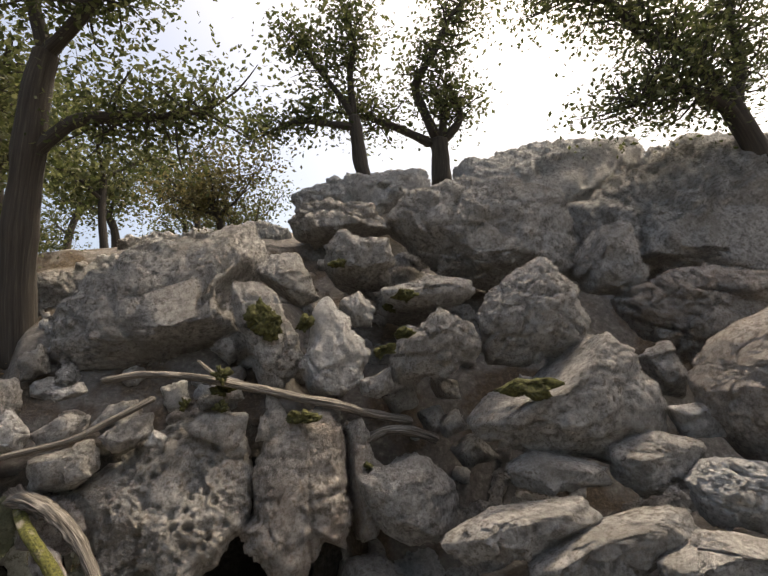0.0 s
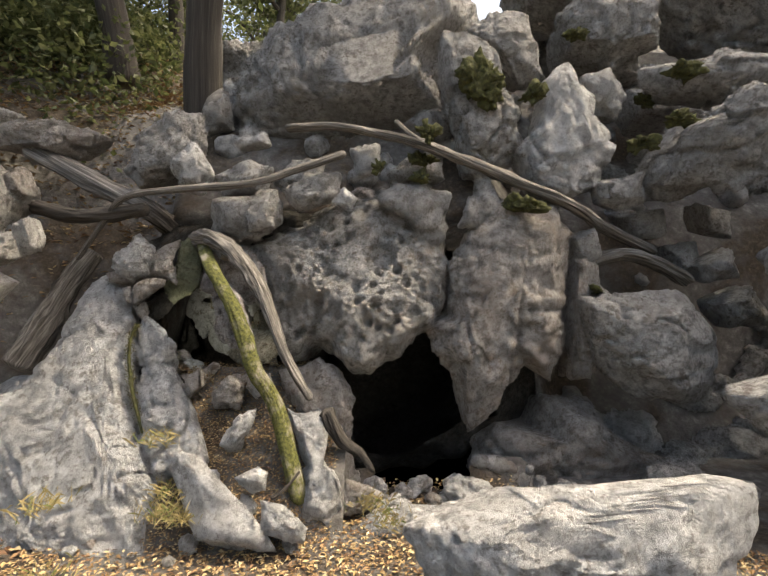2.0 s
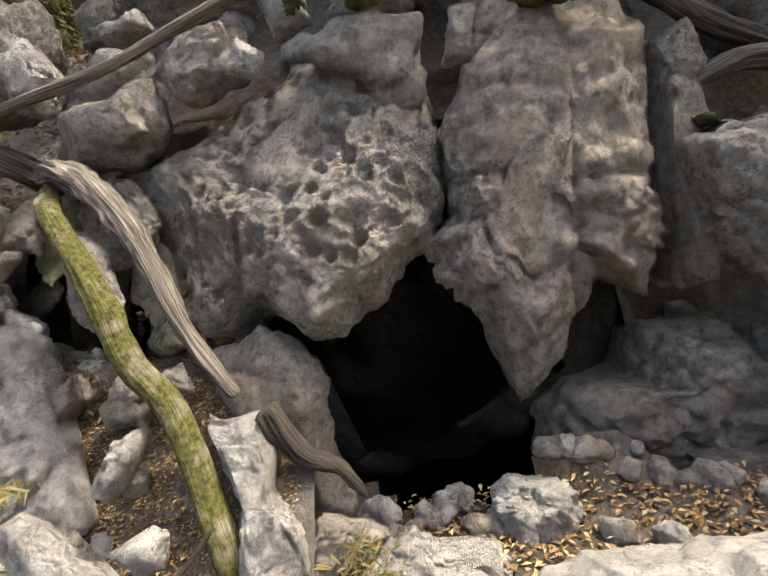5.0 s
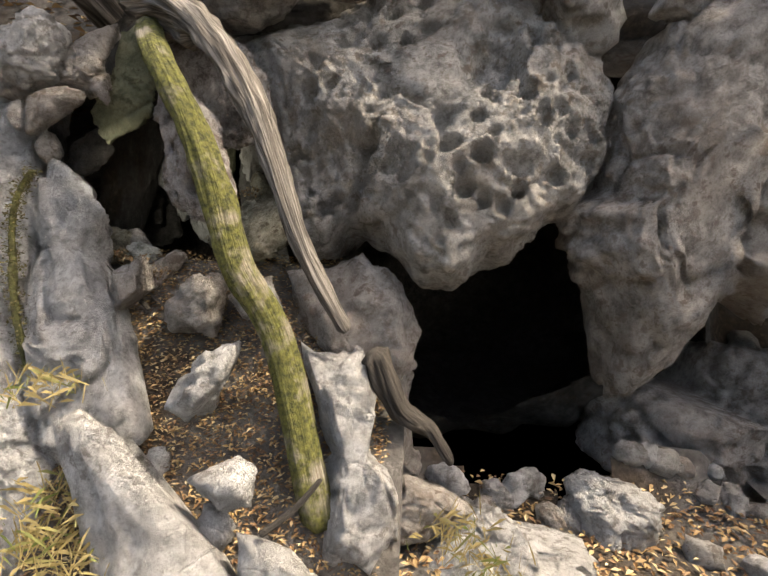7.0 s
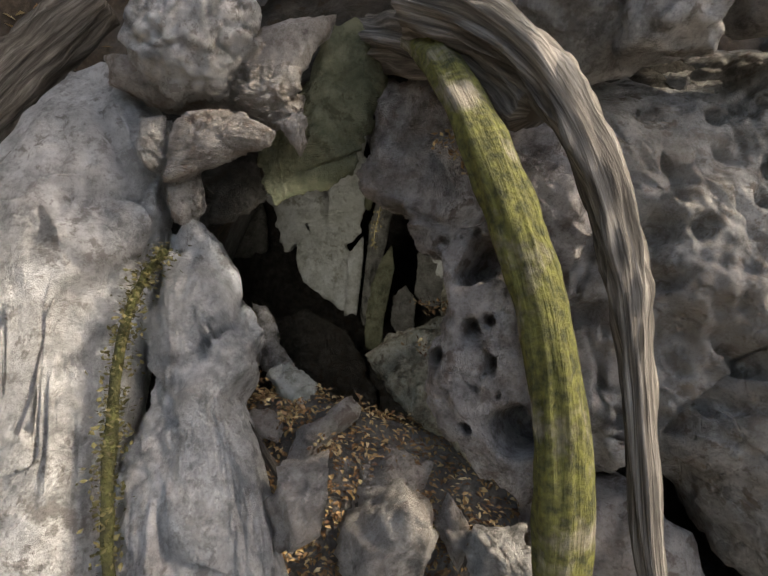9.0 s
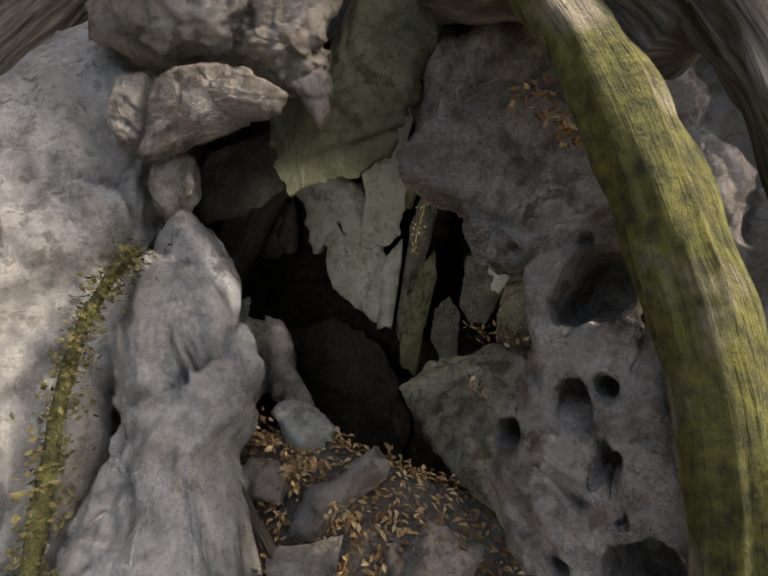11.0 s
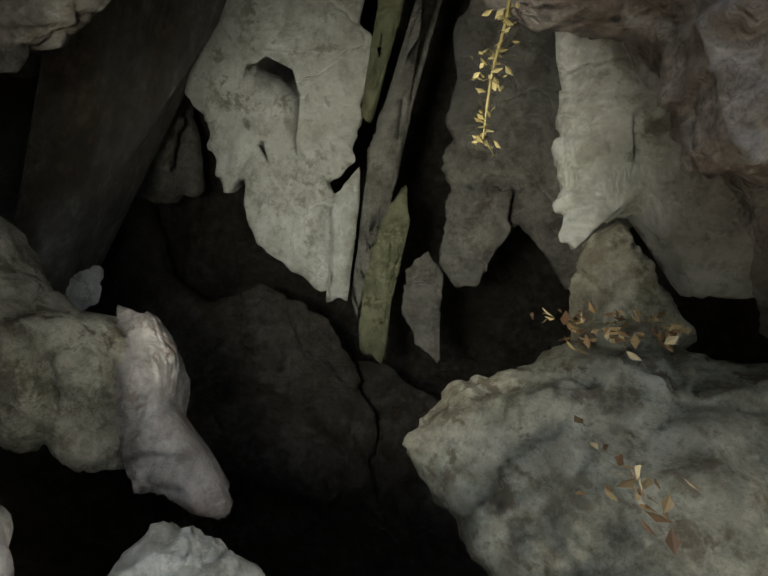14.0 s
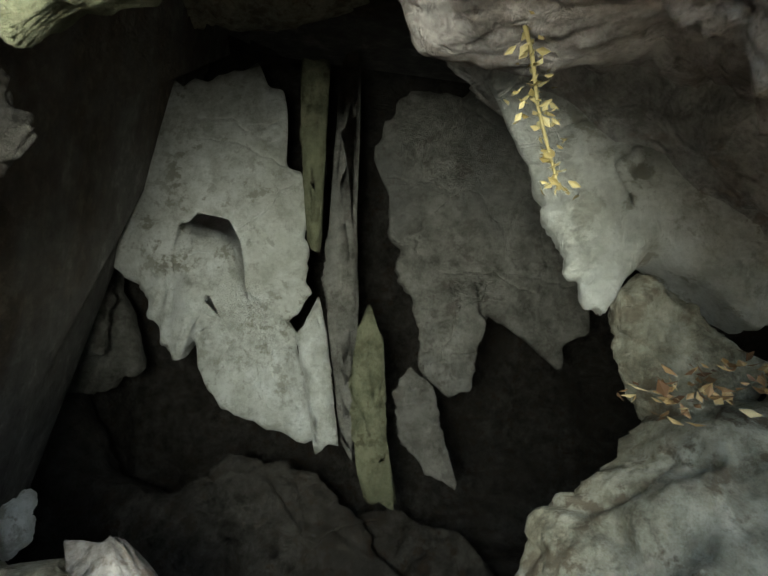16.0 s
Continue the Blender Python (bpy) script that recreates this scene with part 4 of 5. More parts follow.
rock("rubble_stone", pose(0.97, 4.58, 1.09, 2, 0, 1), [(-0.07, 0.08), (0.07, 0.13), (0.15, -0.05), (-0.0, -0.14)], 0.2, "grey", 83, 0.02, "grey limestone stone beside the log", 4)
rock("rubble_stone", pose(1.5, 4.93, 1.26, 2, 0, 1), [(-0.1, 0.07), (0.22, 0.13), (0.26, -0.08), (-0.01, -0.13)], 0.3, "grey", 84, 0.03, "grey limestone stone beside the log", 4)
rock("rubble_stone", pose(1.98, 4.94, 1.28, 2, 0, 1), [(-0.04, 0.14), (0.24, 0.07), (0.21, -0.13), (0.01, -0.09)], 0.3, "grey", 85, 0.03, "grey limestone stone in the rubble", 4)
rock("rubble_stone", pose(1.9, 4.79, 0.98, 2, 0, 1), [(-0.05, -0.02), (0.18, 0.11), (0.26, -0.12), (-0.01, -0.13)], 0.3, "grey", 86, 0.03, "grey limestone stone in the rubble", 4)
rock("rubble_stone", pose(1.79, 4.99, 1.02, 2, 0, 1), [(-0.04, 0.09), (0.19, 0.13), (0.23, -0.07), (0.03, -0.15)], 0.3, "grey", 87, 0.03, "grey limestone stone in the rubble", 4)
rock("rubble_stone", pose(2.04, 4.8, 0.7, 2, 0, 1), [(-0.08, 0.0), (0.18, 0.12), (0.38, -0.17), (-0.0, -0.19)], 0.4, "grey", 88, 0.03, "grey limestone stone in the rubble")
rock("rubble_stone", pose(0.03, 5.13, 2.06, 2, 0, 1), [(-0.17, 0.04), (0.06, 0.21), (0.18, 0.13), (0.2, -0.06), (-0.02, -0.14)], 0.3, "grey", 89, 0.03, "dark stone under the outcrop", 4)
rock("rubble_stone", pose(-1.54, 5.21, 2.2, 2, 0, 1), [(-0.16, 0.1), (0.05, 0.19), (0.07, -0.07), (-0.12, -0.11)], 0.3, "grey", 90, 0.03, "grey stone at the foot of the tree", 4)
rock("rubble_stone", pose(-0.84, 4.66, 1.62, 2, 0, 1), [(-0.2, -0.02), (-0.05, 0.12), (0.16, 0.12), (0.13, -0.06), (-0.13, -0.09)], 0.25, "grey", 91, 0.02, "grey stone in the rubble", 4)
rock("rubble_stone", pose(-1.18, 4.6, 1.59, 2, 0, 1), [(-0.23, 0.03), (0.02, 0.14), (0.16, 0.09), (0.13, -0.07), (-0.16, -0.11)], 0.25, "grey", 92, 0.02, "grey stone in the rubble", 4)
rock("bank_rock", pose(-2.42, 4.03, 1.43, 2, 0, 1), [(-0.37, 0.3), (-0.11, 0.34), (-0.04, 0.15), (-0.13, -0.29), (-0.37, -0.26)], 0.5, "grey", 93, 0.04, "grey rock on the earth bank")
rock("bank_rock", pose(-2.14, 3.65, 0.95, 2, 0, 1), [(-0.34, 0.19), (-0.09, 0.07), (-0.12, -0.16), (-0.31, -0.24)], 0.5, "grey", 94, 0.04, "grey rock on the earth bank")
rock("bank_rock", pose(-2.29, 4.02, 1.14, 2, 0, 1), [(-0.21, 0.12), (0.03, 0.09), (0.02, -0.06), (-0.18, -0.12)], 0.25, "grey", 95, 0.025, "grey rock on the earth bank", 4)
rock("bank_rock", pose(-2.61, 4.48, 1.5, 2, 0, 1), [(-0.37, 0.1), (-0.13, 0.2), (0.07, 0.1), (-0.03, -0.14), (-0.3, -0.16)], 0.4, "grey", 96, 0.04, "grey rock on the earth bank")
rock("bank_rock", pose(-3.25, 5.1, 2.13, 2, 0, 1), [(-0.61, 0.14), (-0.12, 0.26), (0.21, 0.14), (0.05, -0.11), (-0.53, -0.13)], 0.5, "grey", 97, 0.05, "grey rock on the earth bank")
rock("bank_rock", pose(-2.39, 4.28, 1.53, 2, 0, 1), [(-0.15, 0.06), (-0.02, 0.12), (0.01, -0.06), (-0.11, -0.1)], 0.2, "warm", 98, 0.02, "brown stone on the earth bank", 4)
rock("bank_rock", pose(-2.03, 3.87, 1.19, 2, 0, 1), [(-0.1, 0.06), (-0.02, 0.1), (-0.0, -0.08), (-0.08, -0.1)], 0.15, "grey", 99, 0.015, "small stone on the earth bank", 4)
rock("bank_rock", pose(-2.69, 5.11, 2.01, 2, 0, 1), [(-0.63, 0.14), (-0.1, 0.22), (0.31, 0.06), (0.11, -0.11), (-0.51, -0.03)], 0.5, "warm", 100, 0.05, "dark rock in the shade of the trees")
rock("litter_stone", pose(-0.94, 3.79, -0.0, -9, 13, 8), [(-0.11, -0.03), (-0.02, 0.03), (0.04, 0.01), (0.05, -0.07), (-0.02, -0.09)], 0.14, "pale", 101, 0.015, "pale stone half buried in leaf litter", 4)
rock("litter_stone", pose(-1.17, 4.19, 0.31, -9, 13, 8), [(-0.13, -0.02), (-0.06, 0.09), (0.03, 0.06), (0.04, -0.08), (-0.1, -0.12)], 0.2, "warm", 102, 0.02, "stone at the back of the litter slope", 4)
rock("litter_stone", pose(-1.35, 4.15, 0.36, -9, 13, 8), [(-0.11, 0.03), (-0.02, 0.09), (0.0, -0.01), (-0.06, -0.11)], 0.18, "warm", 103, 0.02, "stone at the back of the litter slope", 4)
rock("litter_slab", pose(-1.03, 3.91, 0.18, -22, 13, 8), [(-0.11, -0.09), (-0.05, 0.08), (0.03, 0.12), (0.02, 0.02), (-0.05, -0.12)], 0.16, "pale", 104, 0.02, "thin pale limestone slab standing in the litter", 4)
rock("litter_slab", pose(-1.03, 3.75, -0.12, -37, 13, 8), [(-0.41, 0.21), (-0.29, 0.22), (-0.1, 0.07), (0.06, -0.03), (0.23, -0.18), (-0.16, -0.18)], 0.3, "pale", 105, 0.02, "long pale limestone slab between strips of litter", 4)
rock("litter_stone", pose(-0.78, 3.69, -0.17, -33, 13, 8), [(-0.15, 0.07), (-0.02, 0.05), (0.09, -0.03), (0.08, -0.09), (-0.11, -0.07)], 0.2, "pale", 106, 0.02, "pale limestone stone in the litter", 4)
rock("sill_stone", pose(0.23, 4.01, -0.44, -9, 13, 8), [(-0.04, 0.02), (0.04, 0.08), (0.12, -0.03), (0.17, -0.1), (0.09, -0.19), (-0.03, -0.14)], 0.2, "pale", 107, 0.02, "pale stone at the cave sill", 4)
rock("sill_stone", pose(0.48, 4.21, -0.45, -9, 13, 8), [(-0.08, -0.06), (0.02, 0.04), (0.17, 0.07), (0.41, 0.01), (0.41, -0.24), (0.04, -0.26), (-0.04, -0.16)], 0.4, "pale", 108, 0.03, "pale rock at the cave sill")
rock("sill_stone", pose(-0.49, 4.02, -0.2, -9, 13, 8), [(-0.15, -0.06), (-0.06, 0.05), (0.07, 0.03), (0.16, 0.0), (0.12, -0.07), (-0.02, -0.13)], 0.2, "warm", 109, 0.02, "dark stone at the cave sill", 4)

moss_cushion(pose(0.52, 4.28, 1.31, -2, 10, 4), [(-0.15, 0.04), (-0.1, 0.08), (0.05, 0.08), (0.18, 0.04), (0.12, -0.01), (0.01, -0.02), (-0.1, -0.01)], 0.12, 200)
moss_cushion(pose(-0.03, 4.49, 1.66, -2, 10, 4), [(-0.11, 0.03), (-0.02, 0.07), (0.1, 0.02), (0.06, -0.02), (-0.09, -0.02)], 0.1, 201)
moss_cushion(pose(-0.07, 4.42, 1.52, -2, 10, 4), [(-0.08, 0.01), (0.01, 0.05), (0.07, 0.02), (-0.0, -0.01)], 0.08, 202)
moss_cushion(pose(-0.32, 4.45, 1.6, -2, 10, 4), [(-0.04, 0.03), (0.0, 0.06), (0.03, 0.03), (-0.01, -0.03), (-0.04, -0.02)], 0.06, 203)
moss_cushion(pose(1.01, 4.47, 0.81, -2, 10, 4), [(-0.04, 0.01), (0.02, 0.05), (0.08, 0.02), (0.04, -0.03)], 0.08, 204)
moss_cushion(pose(0.36, 4.63, 2.19, 2, 0, 1), [(-0.15, 0.09), (-0.0, 0.23), (0.14, 0.05), (0.17, -0.12), (0.03, -0.2), (-0.09, -0.11)], 0.12, 205)
moss_cushion(pose(1.71, 5.1, 2.23, 2, 0, 1), [(-0.09, 0.02), (0.01, 0.08), (0.15, 0.01), (0.03, -0.06)], 0.1, 206)
moss_cushion(pose(1.57, 4.48, 1.86, 2, 0, 1), [(-0.1, 0.02), (0.02, 0.08), (0.16, -0.0), (0.07, -0.06), (-0.06, -0.04)], 0.1, 207)
moss_cushion(pose(1.38, 4.58, 1.76, 2, 0, 1), [(-0.09, -0.01), (0.01, 0.07), (0.15, 0.03), (0.11, -0.06), (-0.06, -0.06)], 0.1, 208)
moss_cushion(pose(1.27, 5.29, 2.83, 2, 0, 1), [(-0.1, 0.0), (0.03, 0.07), (0.13, 0.02), (0.03, -0.04)], 0.08, 209)
moss_cushion(pose(0.69, 4.66, 2.11, 2, 0, 1), [(-0.07, -0.0), (0.03, 0.1), (0.11, 0.03), (0.02, -0.08)], 0.1, 210)
moss_cushion(pose(-0.04, 4.3, 1.77, 2, 0, 1), [(-0.08, 0.04), (0.01, 0.07), (0.09, 0.01), (0.01, -0.06)], 0.08, 211)
moss_cushion(pose(2.18, 3.65, 1.24, 11, 11, -17), [(-0.28, -0.05), (-0.14, 0.04), (0.2, 0.06), (0.33, 0.01), (0.12, -0.09), (-0.11, -0.1)], 0.16, 212)
moss_cushion(pose(1.72, 4.7, 2.26, 11, 11, -17), [(-0.13, -0.01), (-0.01, 0.07), (0.14, 0.02), (0.04, -0.07)], 0.1, 213)


# wood
def smooth_path(pts, steps):
    pts = [Vector(p) for p in pts]
    out = []
    for i in range(len(pts) - 1):
        p0, p1, p2, p3 = pts[max(i - 1, 0)], pts[i], pts[i + 1], pts[min(i + 2, len(pts) - 1)]
        for k in range(steps):
            t = k / steps
            out.append(0.5 * (2 * p1 + (p2 - p0) * t + (2 * p0 - 5 * p1 + 4 * p2 - p3) * t * t + (3 * p1 - p0 - 3 * p2 + p3) * t ** 3))
    return out + [pts[-1]]


def tube(bm, pts, r0, r1, seed=0, sides=14, steps=8, ridge=0.0, flat=1.0):
    """A tapered limb along a path, with long ridges, and UVs that run with the grain."""
    path = smooth_path(pts, steps)
    uv = bm.loops.layers.uv.verify()
    rings, n = [], len(path)
    side = Vector((0.3, 0.9, 0.2))
    for i, p in enumerate(path):
        d = (path[min(i + 1, n - 1)] - path[max(i - 1, 0)]).normalized()
        a = (side - d * side.dot(d)).normalized()
        b = d.cross(a)
        side = a
        r = r0 + (r1 - r0) * i / (n - 1)
        ring = []
        for k in range(sides):
            w = math.tau * k / sides + i * 0.012
            c = Vector((math.cos(w) * 2.4, math.sin(w) * 2.4, i * 0.05 + seed * 7))
            rr = r * (1 + ridge * noise.noise(c * 2.1) + ridge * 0.8 * noise.noise(c * 5) + 0.12 * noise.noise(p * 4 + Vector((seed, 0, 0))))
            if i == 0 or i == n - 1:
                rr *= 0.55
            ring.append(bm.verts.new(p + a * math.cos(w) * rr + b * math.sin(w) * rr * flat))
        rings.append(ring)
    for i in range(n - 1):
        for k in range(sides):
            k2 = (k + 1) % sides
            f = bm.faces.new((rings[i][k], rings[i][k2], rings[i + 1][k2], rings[i + 1][k]))
            f.smooth = True
            for loop, (u, v) in zip(f.loops, ((k, i), (k + 1, i), (k + 1, i + 1), (k, i + 1))):
                loop[uv].uv = (u / sides, v * 0.04 * 8 / steps)
    for ring in (rings[0][::-1], rings[-1]):
        bm.faces.new(ring)


def part(name, bm, mat, parent, label=""):
    ob = link_mesh(name, bm, mat, parent)
    return tagged(ob, label)


def wood_thing(name, label, limbs):
    """A fallen piece of wood; limbs: part name, path, radii, material, ridge, flatness."""
    base = new(name)
    tagged(base, label, "dead wood")
    for k, (pname, pts, r0, r1, mat, ridge, flat) in enumerate(limbs):
        bm = bmesh.new()
        tube(bm, pts, r0, r1, k + len(name), 28, 10, ridge, flat)
        part(pname, bm, MATS[mat], base)
    return base


wood_thing("dead_juniper", "weathered grey juniper trunk with a moss-covered limb, leaning over the opening", [
    ("trunk", [(-2.94, 5.08, 1.98), (-2.36, 4.89, 1.67), (-1.92, 4.74, 1.45), (-1.81, 4.93, 1.32), (-1.6, 4.8, 1.24), (-1.43, 4.5, 1.2), (-1.29, 4.33, 1.16), (-1.19, 4.26, 1.1)], 0.085, 0.06, "deadwood", 0.35, 0.8),
    ("mossy_limb", [(-1.43, 4.47, 1.19), (-1.36, 4.3, 1.13), (-1.28, 4.16, 1.03), (-1.2, 4.09, 0.92), (-1.13, 4.05, 0.81), (-1.06, 4.01, 0.65), (-1.0, 3.985, 0.47), (-0.89, 3.97, 0.27), (-0.75, 3.84, -0.17)], 0.036, 0.046, "mosswood", 0.2, 0.75),
    ("split_limb", [(-1.43, 4.4, 1.22), (-1.28, 4.27, 1.18), (-1.15, 4.21, 1.09), (-1.03, 4.17, 0.93), (-0.955, 4.14, 0.77), (-0.85, 4.08, 0.51), (-0.72, 4.04, 0.29)], 0.068, 0.02, "deadwood", 0.5, 0.6),
])
wood_thing("fallen_log", "long weathered grey log lying across the rubble", [
    ("stem", [(-0.92, 4.59, 1.92), (-0.6, 4.55, 1.91), (-0.32, 4.51, 1.84), (-0.05, 4.43, 1.74), (0.22, 4.42, 1.63), (0.52, 4.43, 1.5), (0.87, 4.49, 1.36), (1.17, 4.65, 1.22), (1.6, 4.86, 1.07)], 0.035, 0.06, "deadwood", 0.45, 0.6),
    ("fork", [(-0.21, 4.6, 1.95), (-0.08, 4.51, 1.8), (0.12, 4.44, 1.69)], 0.02, 0.03, "deadwood", 0.3, 0.8),
])
wood_thing("split_log", "short splintered grey log end among the rubble", [("stem", [(1.0, 4.65, 0.97), (1.25, 4.67, 1.05), (1.52, 4.71, 0.99), (1.78, 4.77, 0.85)], 0.05, 0.07, "deadwood", 0.5, 0.6)])
wood_thing("bare_branch", "thin bare grey branch lying over the trunk", [("stem", [(-2.31, 4.59, 1.11), (-2.06, 4.49, 1.34), (-1.88, 4.41, 1.47), (-1.53, 4.37, 1.5), (-1.1, 4.35, 1.52), (-0.81, 4.4, 1.61), (-0.53, 4.46, 1.71)], 0.016, 0.024, "deadwood", 0.2, 1.0)])
wood_thing("side_log", "weathered grey log lying on the pale slab", [("stem", [(-2.67, 4.51, 0.42), (-2.62, 4.63, 0.6), (-2.59, 4.75, 0.77), (-2.55, 4.89, 0.98), (-2.44, 4.98, 1.19)], 0.1, 0.07, "deadwood", 0.4, 0.7)])
wood_thing("short_log", "short brown log on the earth bank", [("stem", [(-2.57, 4.58, 1.46), (-2.3, 4.54, 1.39), (-2.03, 4.49, 1.38), (-1.76, 4.44, 1.4)], 0.05, 0.045, "bark", 0.3, 0.9)])
wood_thing("root", "brown splintered root at the cave mouth", [("stem", [(-0.65, 4.06, 0.23), (-0.57, 4.07, 0.06), (-0.47, 4.11, -0.03), (-0.4, 4.1, -0.13)], 0.05, 0.012, "bark", 0.5, 0.7)])
wood_thing("stick", "thin dark root on the litter slope", [("stem", [(-1.564, 4.265, 0.425), (-1.491, 4.242, 0.37), (-1.405, 4.214, 0.31), (-1.369, 4.202, 0.28)], 0.009, 0.007, "bark", 0.2, 1.0)])
wood_thing("stick", "dark stick lying in the leaf litter", [("stem", [(-0.86, 3.69, -0.07), (-0.8, 3.73, -0.04), (-0.74, 3.77, 0.02)], 0.008, 0.006, "bark", 0.1, 1.0)])


# trees
def leaf_cloud(rng, centres, count, spread, size):
    """Many small folded leaves in loose clumps round the given places."""
    verts, faces = [], []
    for _ in range(count):
        c = rng.choice(centres)
        p = c + Vector((rng.gauss(0, 1), rng.gauss(0, 1), rng.gauss(0, 0.7))) * spread
        d = Vector((rng.uniform(-1, 1), rng.uniform(-1, 1), rng.uniform(-0.8, 0.5))).normalized()
        s = d.cross(Vector((rng.uniform(-1, 1), rng.uniform(-1, 1), 1))).normalized()
        u = d.cross(s)
        a = size * rng.uniform(0.6, 1.3)
        n = len(verts)
        verts += [p, p + d * a * 0.5 + s * a * 0.28 + u * a * 0.08, p + d * a, p + d * a * 0.5 - s * a * 0.28 + u * a * 0.08]
        faces += [(n, n + 1, n + 2), (n, n + 2, n + 3)]
    me = bpy.data.meshes.new("crown")
    me.from_pydata(verts, [], faces)
    return me


def tree(name, label, seed, trunk, limbs, r, leaves, spread, size, mat="leaves", twigs=5, reach=0.7, gap=0.45):
    """A tree: a tapered trunk, limbs along given paths that split into twigs, and leaves in clumps round the twigs."""
    rng = random.Random(seed)
    base = new(name)
    tagged(base, label, "tree")
    bm = bmesh.new()
    tube(bm, trunk, r, r * 0.7, seed, 12, 6, 0.18)
    tips = []
    for pts in limbs:
        tube(bm, pts, r * 0.5, r * 0.14, seed + 1, 8, 5, 0.12)
        path = smooth_path(pts, 4)
        for p in path[int(len(path) * gap):]:
            for _ in range(twigs):
                d = Vector((rng.uniform(-1, 1), rng.uniform(-1, 1), rng.uniform(-0.4, 1))).normalized() * rng.uniform(0.35, 1) * reach
                mid = p + d * 0.5 + Vector((rng.uniform(-1, 1), rng.uniform(-1, 1), rng.uniform(-1, 1))) * 0.12 * reach
                tube(bm, [p, mid, p + d], r * 0.1, r * 0.03, seed, 5, 2, 0.0)
                tips += [p + d, mid, p + d * 0.8]
    part("trunk", bm, MATS["bark"], base, "dark rough bark")
    me = leaf_cloud(rng, tips, leaves, spread, size)
    me.materials.append(MATS[mat])
    crown = new("crown", me)
    crown.parent = base
    tagged(crown, "small evergreen oak leaves")
    return base


tree("oak_tree", "dark evergreen oak with a forked trunk beside the rocks", 1, [(-1.98, 6.0, 2.29), (-1.9, 5.82, 3.05), (-1.77, 5.63, 3.76), (-1.59, 5.43, 4.45), (-1.45, 5.26, 5.0), (-1.3, 5.14, 5.36)], [[(-1.31, 5.15, 5.32), (-1.37, 5.08, 5.77), (-1.41, 4.97, 6.36), (-1.45, 4.91, 7.26)], [(-1.31, 5.15, 5.32), (-0.99, 4.91, 5.46), (-0.65, 4.64, 5.68), (-0.33, 4.38, 6.4)], [(-1.55, 5.43, 4.39), (-1.15, 5.24, 4.6), (-0.79, 5.22, 4.64), (-0.32, 5.18, 4.61), (0.17, 5.11, 4.65)]], 0.17, 9000, 0.22, 0.07)
tree("oak_tree", "dark evergreen oak with a bent trunk", 2, [(-2.98, 6.45, 3.02), (-3.0, 6.35, 3.61), (-3.12, 6.2, 4.63), (-3.25, 6.08, 5.44), (-3.63, 5.92, 5.95)], [[(-3.16, 6.16, 4.93), (-2.92, 6.07, 5.38), (-2.9, 6.07, 6.05), (-2.76, 5.93, 6.89)], [(-3.2, 6.11, 5.23), (-3.56, 6.04, 5.79), (-4.13, 6.01, 6.18), (-4.57, 5.95, 6.75)], [(-3.08, 6.22, 4.51), (-2.64, 6.23, 4.92), (-2.34, 6.14, 5.35), (-2.06, 6.14, 5.95)]], 0.16, 9000, 0.28, 0.08)
tree("oak_tree", "small evergreen oak with a hollow trunk on the crest", 3, [(2.72, 7.85, 4.36), (2.64, 7.75, 4.98), (2.61, 7.67, 5.42), (2.61, 7.58, 5.85), (2.6, 7.52, 6.16)], [[(2.6, 7.53, 6.12), (2.39, 7.5, 6.59), (2.07, 7.58, 7.26), (1.8, 7.55, 7.84)], [(2.6, 7.53, 6.12), (2.64, 7.36, 6.89), (2.75, 7.11, 7.39), (2.65, 7.01, 8.02)], [(2.62, 7.56, 5.92), (2.05, 7.62, 6.07), (1.54, 7.67, 6.13), (0.95, 7.9, 6.0)]], 0.15, 4200, 0.2, 0.1, reach=0.6, twigs=4)
tree("oak_tree", "spreading evergreen oak on the crest", 4, [(4.3, 8.06, 4.93), (4.34, 7.95, 5.4), (4.35, 7.84, 5.87)], [[(4.33, 7.86, 5.83), (4.13, 7.79, 6.49), (4.08, 7.71, 6.97), (4.43, 7.4, 7.4), (4.73, 7.19, 7.9), (5.1, 6.98, 8.29)], [(4.39, 7.84, 5.81), (4.5, 7.71, 6.27), (4.48, 7.71, 6.82)], [(4.43, 7.84, 5.78), (4.81, 7.63, 6.15), (4.74, 7.55, 6.65)], [(4.24, 7.91, 5.75), (3.65, 7.93, 6.1), (3.11, 7.95, 6.36), (2.57, 7.99, 6.53)]], 0.22, 5200, 0.24, 0.1, reach=0.7, twigs=4)
tree("oak_tree", "evergreen oak leaning over the cliff", 5, [(8.42, 5.09, 2.07), (8.14, 4.96, 3.16), (7.88, 4.88, 3.96), (7.56, 4.83, 4.77)], [[(7.56, 4.83, 4.77), (7.14, 4.84, 5.41), (6.54, 4.96, 5.8), (6.11, 4.98, 6.4), (5.28, 5.21, 6.65)], [(7.78, 4.85, 4.28), (7.06, 4.8, 4.66), (6.43, 4.88, 4.8), (5.83, 5.02, 4.57)], [(7.73, 4.84, 4.44), (8.01, 4.69, 5.19), (8.07, 4.61, 6.02), (8.5, 4.26, 6.99)]], 0.22, 12000, 0.26, 0.09, reach=0.9, twigs=6, gap=0.2)
